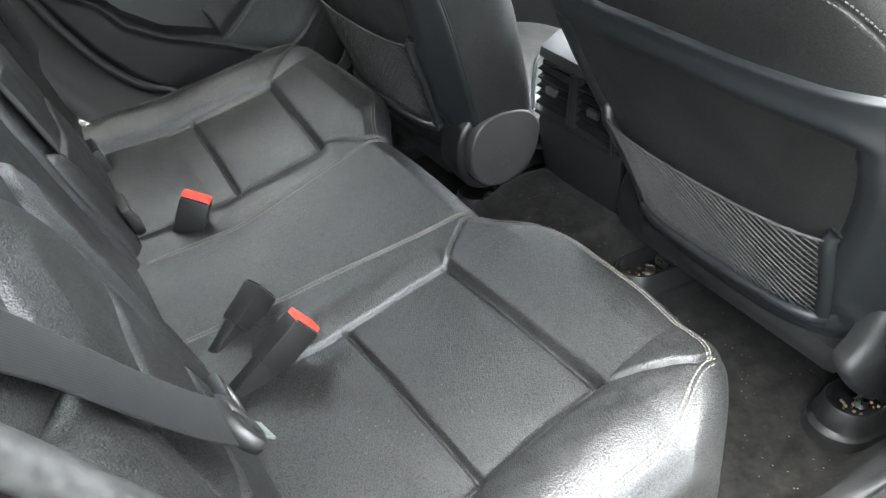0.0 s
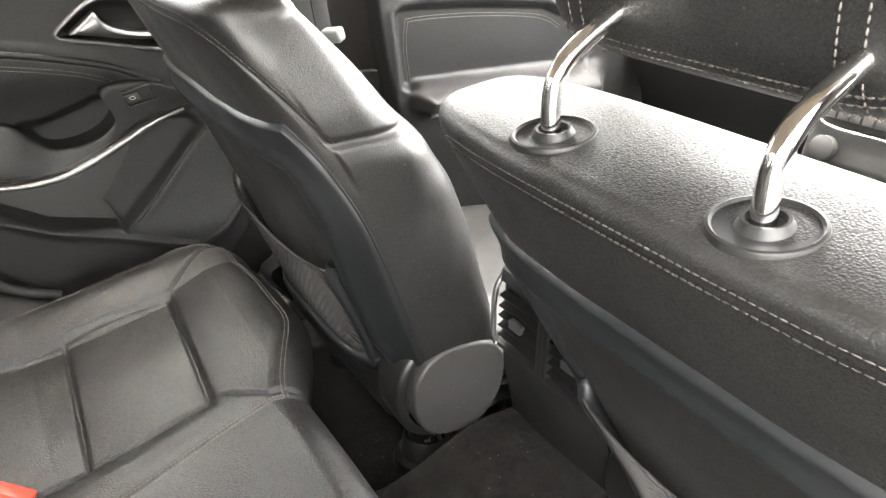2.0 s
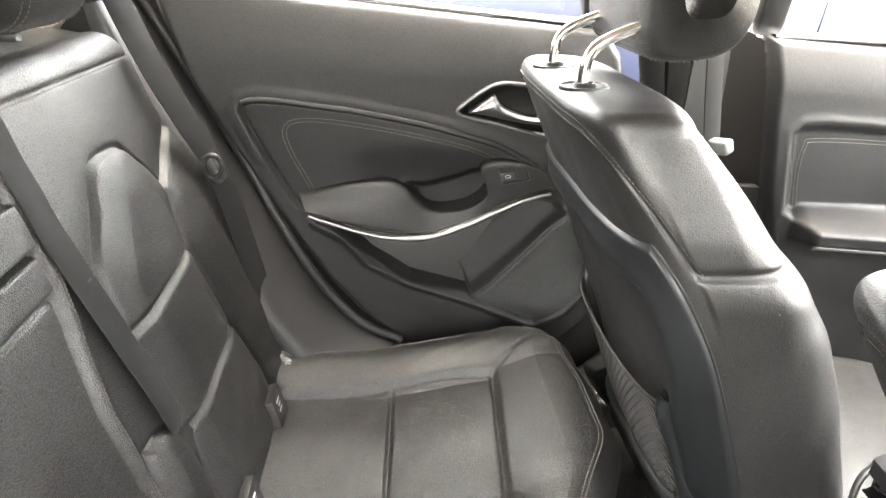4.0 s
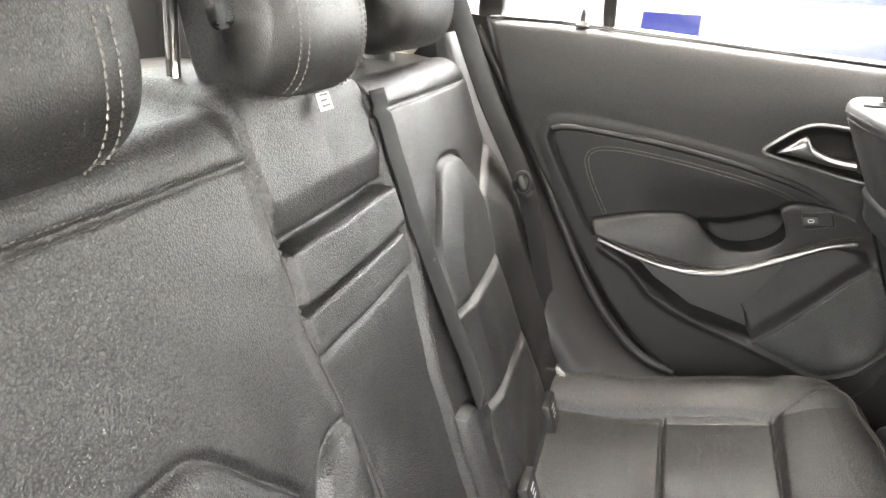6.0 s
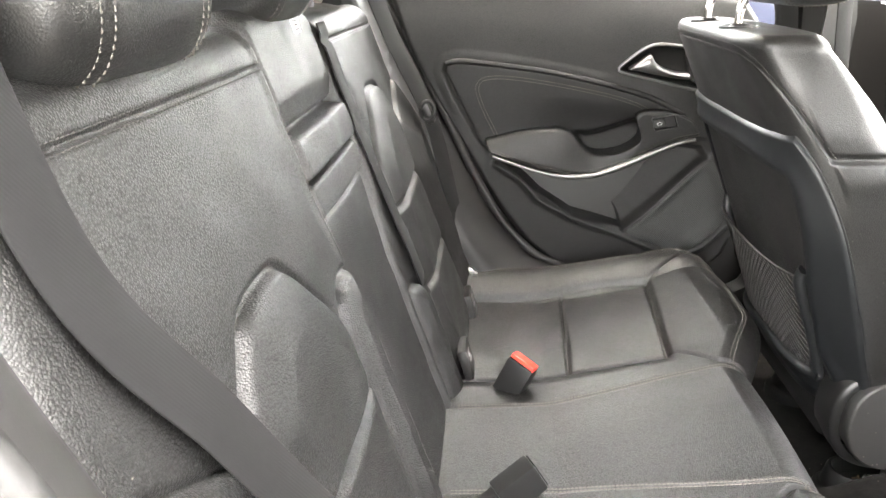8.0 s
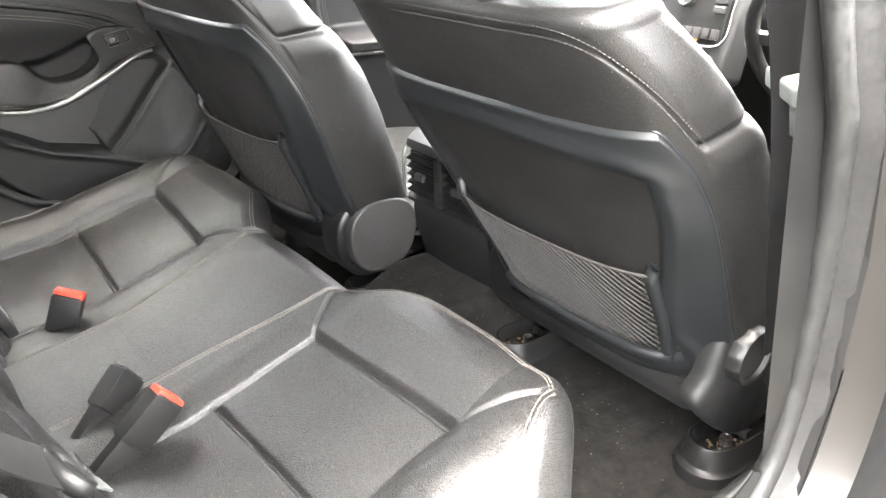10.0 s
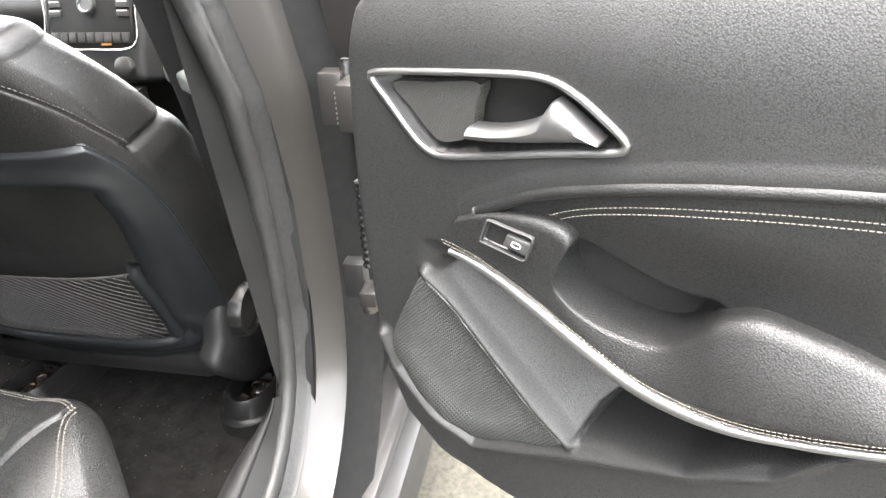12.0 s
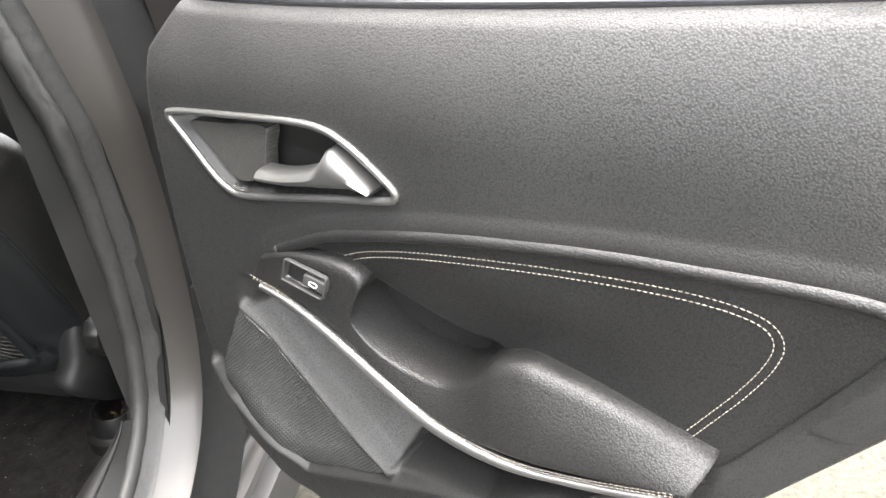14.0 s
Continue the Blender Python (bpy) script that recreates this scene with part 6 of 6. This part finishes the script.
# ---- centre console seen from behind ----
con = thing("centre_console", (0.6, 0, 0.46), "black centre console with rear air vents", "console")
face = [(0.345, 0.462), (0.330, 0.520), (0.318, 0.575), (0.322, 0.592), (0.306, 0.598), (0.304, 0.606), (0.318, 0.612), (0.318, 0.700), (0.304, 0.708), (0.310, 0.722), (0.345, 0.742), (1.00, 0.742), (1.00, 0.44), (0.345, 0.44)]
rows = []
for y, k in ((-0.112, 0.02), (-0.110, 0.004), (-0.104, 0.0), (0.0, -0.004), (0.104, 0.0), (0.110, 0.004), (0.112, 0.02)):
    rows.append([(px + (k if px < 0.5 else 0), y, pz) for px, pz in face])
sheet("console_body", np.array(rows, float), HARD, con, close_v=True, smooth=35, cap=True)
block("armrest_pad", (0.36, -0.085, 0.742), (0.66, 0.085, 0.782), LEATHER, con, 0.016, seg=3)
for s in SIDE:
    y0, y1 = (0.012, 0.098) if s > 0 else (-0.098, -0.012)
    block("vent_well", (0.3135, y0 - 0.004, 0.614), (0.3165, y1 + 0.004, 0.698), GLOSS, con, 0.0)
    for k in range(5):
        z = 0.624 + 0.0160 * k
        block("vent_slat", (0.300, y0, z - 0.0016), (0.3130, y1, z + 0.0016), NEAR_BLACK, con, 0.0008, m=Matrix.Translation((0.306, 0, z)) @ Matrix.Rotation(radians(-24), 4, "Y") @ Matrix.Translation((-0.306, 0, -z)))
    block("vent_tab", (0.295, (y0 + y1) / 2 - 0.013, 0.650), (0.304, (y0 + y1) / 2 + 0.013, 0.664), GREYPLASTIC, con, 0.002, "grey thumb tab")
    block("vent_rib", (0.298, s * 0.005 - 0.006, 0.610), (0.314, s * 0.005 + 0.006, 0.702), HARD, con, 0.003)
    y = s * 0.104
    P = curve_pts([(0.312, y, 0.716), (0.300, y + s * 0.002, 0.690), (0.299, y + s * 0.002, 0.630), (0.303, y, 0.603)], 20)
    tube("vent_edge", P, 0.0042, SATIN if s > 0 else HARD, con, "satin edge of the vent frame" if s > 0 else "", up=(0, 1, 0), n=8)

# ---- dash, head unit, steering wheel ----
dash = thing("dashboard", (1.25, 0, 0.60), "black dashboard with a centre stack of buttons", "dashboard")
P = []
for y in np.linspace(-0.68, 0.68, 30):
    c = 0.02 * math.cos(y * 4)
    P.append([(1.52, y, 0.97 + c), (1.35, y, 0.985 + c), (1.18, y, 0.965 + c), (1.10, y, 0.92 + c), (1.09, y, 0.86), (1.16, y, 0.74), (1.20, y, 0.60), (1.22, y, 0.45)])
sheet("dash_top", np.array(P), HARD, dash, "soft black dash moulding", smooth=60)
stack_m = Matrix.Translation((1.02, 0.0, 0.89)) @ Matrix.Rotation(radians(16), 4, "Y")
block("stack_face", (0.0, -0.125, -0.14), (0.10, 0.125, 0.10), GREYPLASTIC, dash, 0.02, "grey centre stack", m=stack_m, seg=3)
block("unit_face", (-0.006, -0.108, -0.065), (0.01, 0.108, 0.085), HARD, dash, 0.012, "black head unit", m=stack_m, seg=3)
fr = curve_pts([(-0.105, -0.060), (0.0, -0.068), (0.105, -0.060), (0.115, 0.01), (0.108, 0.088), (0.0, 0.094), (-0.108, 0.088), (-0.115, 0.01)], 60, closed=True)
P = np.array([stack_m @ Vector((-0.006, y, z)) for y, z in fr])
sheet("unit_bezel", sweep_grid(P, box_profile(0.005, 0.005, 0.002), (-1, 0, 0.3), True), CHROME, dash, "chrome edge of the head unit", close_u=True, close_v=True)
for k in range(3):
    for s, w in ((1, 0.030), (-1, 0.030)):
        block("preset_key", (-0.010, s * 0.085 - w / 2, 0.005 + 0.020 * k), (-0.004, s * 0.085 + w / 2, 0.019 + 0.020 * k), BUTTON, dash, 0.001, m=stack_m)
        block("key_mark", (-0.0106, s * 0.085 - w * 0.4, 0.0165 + 0.020 * k), (-0.0098, s * 0.085 + w * 0.4, 0.0180 + 0.020 * k), WHITEMARK, dash, 0.0, m=stack_m)
th = np.linspace(0, 2 * math.pi, 40, endpoint=False)
P = np.stack([[stack_m @ Vector((off, r * math.cos(t), 0.03 + r * math.sin(t))) for t in th] for r, off in ((0.020, -0.006), (0.020, -0.020), (0.016, -0.022), (0.013, -0.018), (0.0005, -0.018))], 0)
sheet("volume_knob", np.array(P), SATIN, dash, "silver volume knob", close_v=True, smooth=40)
for k in range(9):
    block("shortcut_key", (-0.010, -0.098 + 0.0222 * k, -0.052), (-0.004, -0.079 + 0.0222 * k, -0.030), GREYPLASTIC if k % 2 else BUTTON, dash, 0.0015, m=stack_m)
block("airbag_lamp", (-0.0072, -0.050, -0.058), (-0.006, -0.025, -0.054), ORANGE, dash, 0.0, "orange indicator", m=stack_m)
for k, y in enumerate((-0.08, 0.08)):
    P = np.stack([[stack_m @ Vector((off, y + r * math.cos(t), -0.105 + r * math.sin(t))) for t in th] for r, off in ((0.022, 0.0), (0.021, -0.016), (0.016, -0.018), (0.0005, -0.018))], 0)
    sheet("climate_knob", np.array(P), BUTTON, dash, "black climate knob", close_v=True, smooth=40)
wheel = thing("steering_wheel", (1.0, -0.37, 0.85), "black leather steering wheel", "steering wheel")
wm = Matrix.Translation((0.98, -0.37, 0.86)) @ Matrix.Rotation(radians(-24), 4, "Y")
P = np.array([wm @ Vector((0, 0.18 * math.cos(t), 0.18 * math.sin(t))) for t in np.linspace(0, 2 * math.pi, 64, endpoint=False)])
tube("rim", P, 0.015, LEATHER, wheel, up=tuple(wm.to_3x3() @ Vector((1, 0, 0))), n=12, closed=True)
block("hub", (-0.02, -0.06, -0.07), (0.06, 0.06, 0.06), HARD, wheel, 0.025, m=wm, seg=3)
for a in (0, 180, 270):
    block("spoke", (0.0, 0.04, -0.014), (0.016, 0.175, 0.014), SATIN, wheel, 0.005, m=wm @ Matrix.Rotation(radians(a), 4, "X"))

# ---- driver's belt by the centre post ----
for s, lab in ((-1, "driver seat belt hanging down the centre post"), (1, "passenger seat belt hanging down the centre post")):
    fb = thing("front_seat_belt", (0.33, s * 0.62, 0.40), "black " + lab, "seat belt", "front seat belts")
    path = curve_pts([(0.225, s * 0.575, 1.33), (0.262, s * 0.610, 1.10), (0.291, s * 0.629, 0.955), (0.318, s * 0.640, 0.80), (0.375, s * 0.634, 0.63), (0.470, s * 0.604, 0.46), (0.50, s * 0.598, 0.38)], 60)
    sheet("webbing", sweep_grid(path, box_profile(0.046, 0.0022, 0.001), (0.55, -s * 0.8, 0)), WEBBING, fb, close_v=True, cap=True)
    m = Matrix.Translation((0.291, s * 0.626, 0.955)) @ Matrix.Rotation(radians(-14), 4, "Y") @ Matrix.Rotation(radians(35 * s), 4, "Z")
    block("tongue_grip", (-0.012, -0.034, -0.012), (0.012, 0.034, 0.012), TONGUE, fb, 0.006, "pale grey belt tongue", m=m, seg=3)
    block("tongue_plate", (-0.0015, 0.006 if s > 0 else -0.034, -0.055), (0.0015, 0.034 if s > 0 else -0.006, 0.0), TONGUE, fb, 0.001, m=m)

# ---- blue car parked alongside ----
nb = thing("blue_car", (-0.2, 2.1, 0), "pale blue glossy car parked alongside", "car")
prof = [(0.25, 0.02), (0.45, 0.0), (0.70, -0.03), (0.90, 0.0), (0.99, 0.04), (1.02, 0.12)]
P = []
for x in np.linspace(-2.6, 2.4, 60):
    nose = 0.25 * max(0, (x - 1.3) / 1.1) ** 2
    drop = 0.20 * step(x, 0.6, 2.4)
    P.append([(x, 1.66 + dy + nose, z - drop * (z > 0.6) * (z - 0.6) / 0.4) for z, dy in prof] + [(x, 1.9 + nose, 1.06 - drop), (x, 2.5, 1.07 - drop), (x, 3.1 - nose, 1.04 - drop), (x, 3.35 - nose, 0.9 - drop), (x, 3.38 - nose, 0.25)])
sheet("body", np.array(P, float), BLUEPAINT, nb, "pale blue body", smooth=50, cap=True)
P = [[(x0, 1.82, 1.03), (x1, 2.0, 1.42), (x1, 2.9, 1.42), (x0, 3.15, 1.03)] for x0, x1 in ((-2.3, -1.6), (-1.9, -1.4), (0.0, -0.6), (0.75, -0.25))]
sheet("cabin", np.array(P, float), BLUEPAINT, nb, smooth=30)
P = [[(x, 1.83 + 0.40 * (z - 1.03) - 0.012, z) for z in (1.045, 1.36)] for x in (-1.9, -0.9, 0.05)]
sheet("side_window", np.array(P, float), GLOSS, nb, smooth=30)
mir = np.array([[(0.42 + 0.12 * math.cos(a) * e, 1.60 + 0.10 * t, 1.12 + 0.075 * math.sin(a) * e) for a in np.linspace(0, 2 * math.pi, 24, endpoint=False)] for t, e in ((-1, 0.3), (-0.9, 0.7), (-0.5, 1), (0.3, 1), (0.9, 0.7), (1, 0.3))])
sheet("door_mirror", mir, GREYPLASTIC, nb, "grey door mirror", close_v=True, cap=True)
# Deep blue patch, placed to fit the camera's view.
block("badge_panel", (-0.37, 1.655, 0.940), (-0.21, 1.705, 0.986), DEEPBLUE, nb, 0.0, "deep blue panel on the wing")
for x in (-1.55, 1.45):
    wh = tube("wheel", np.array([(x, 1.66 + d, 0.31) for d in (0.0, 0.01, 0.19, 0.20)]), 0.31, RUBBER, nb, "black tyre", up=(0, 0, 1), n=40, scale=[0.93, 1, 1, 0.93])
for o in nb.children:
    for v in o.data.vertices:
        v.co.z *= 1.2
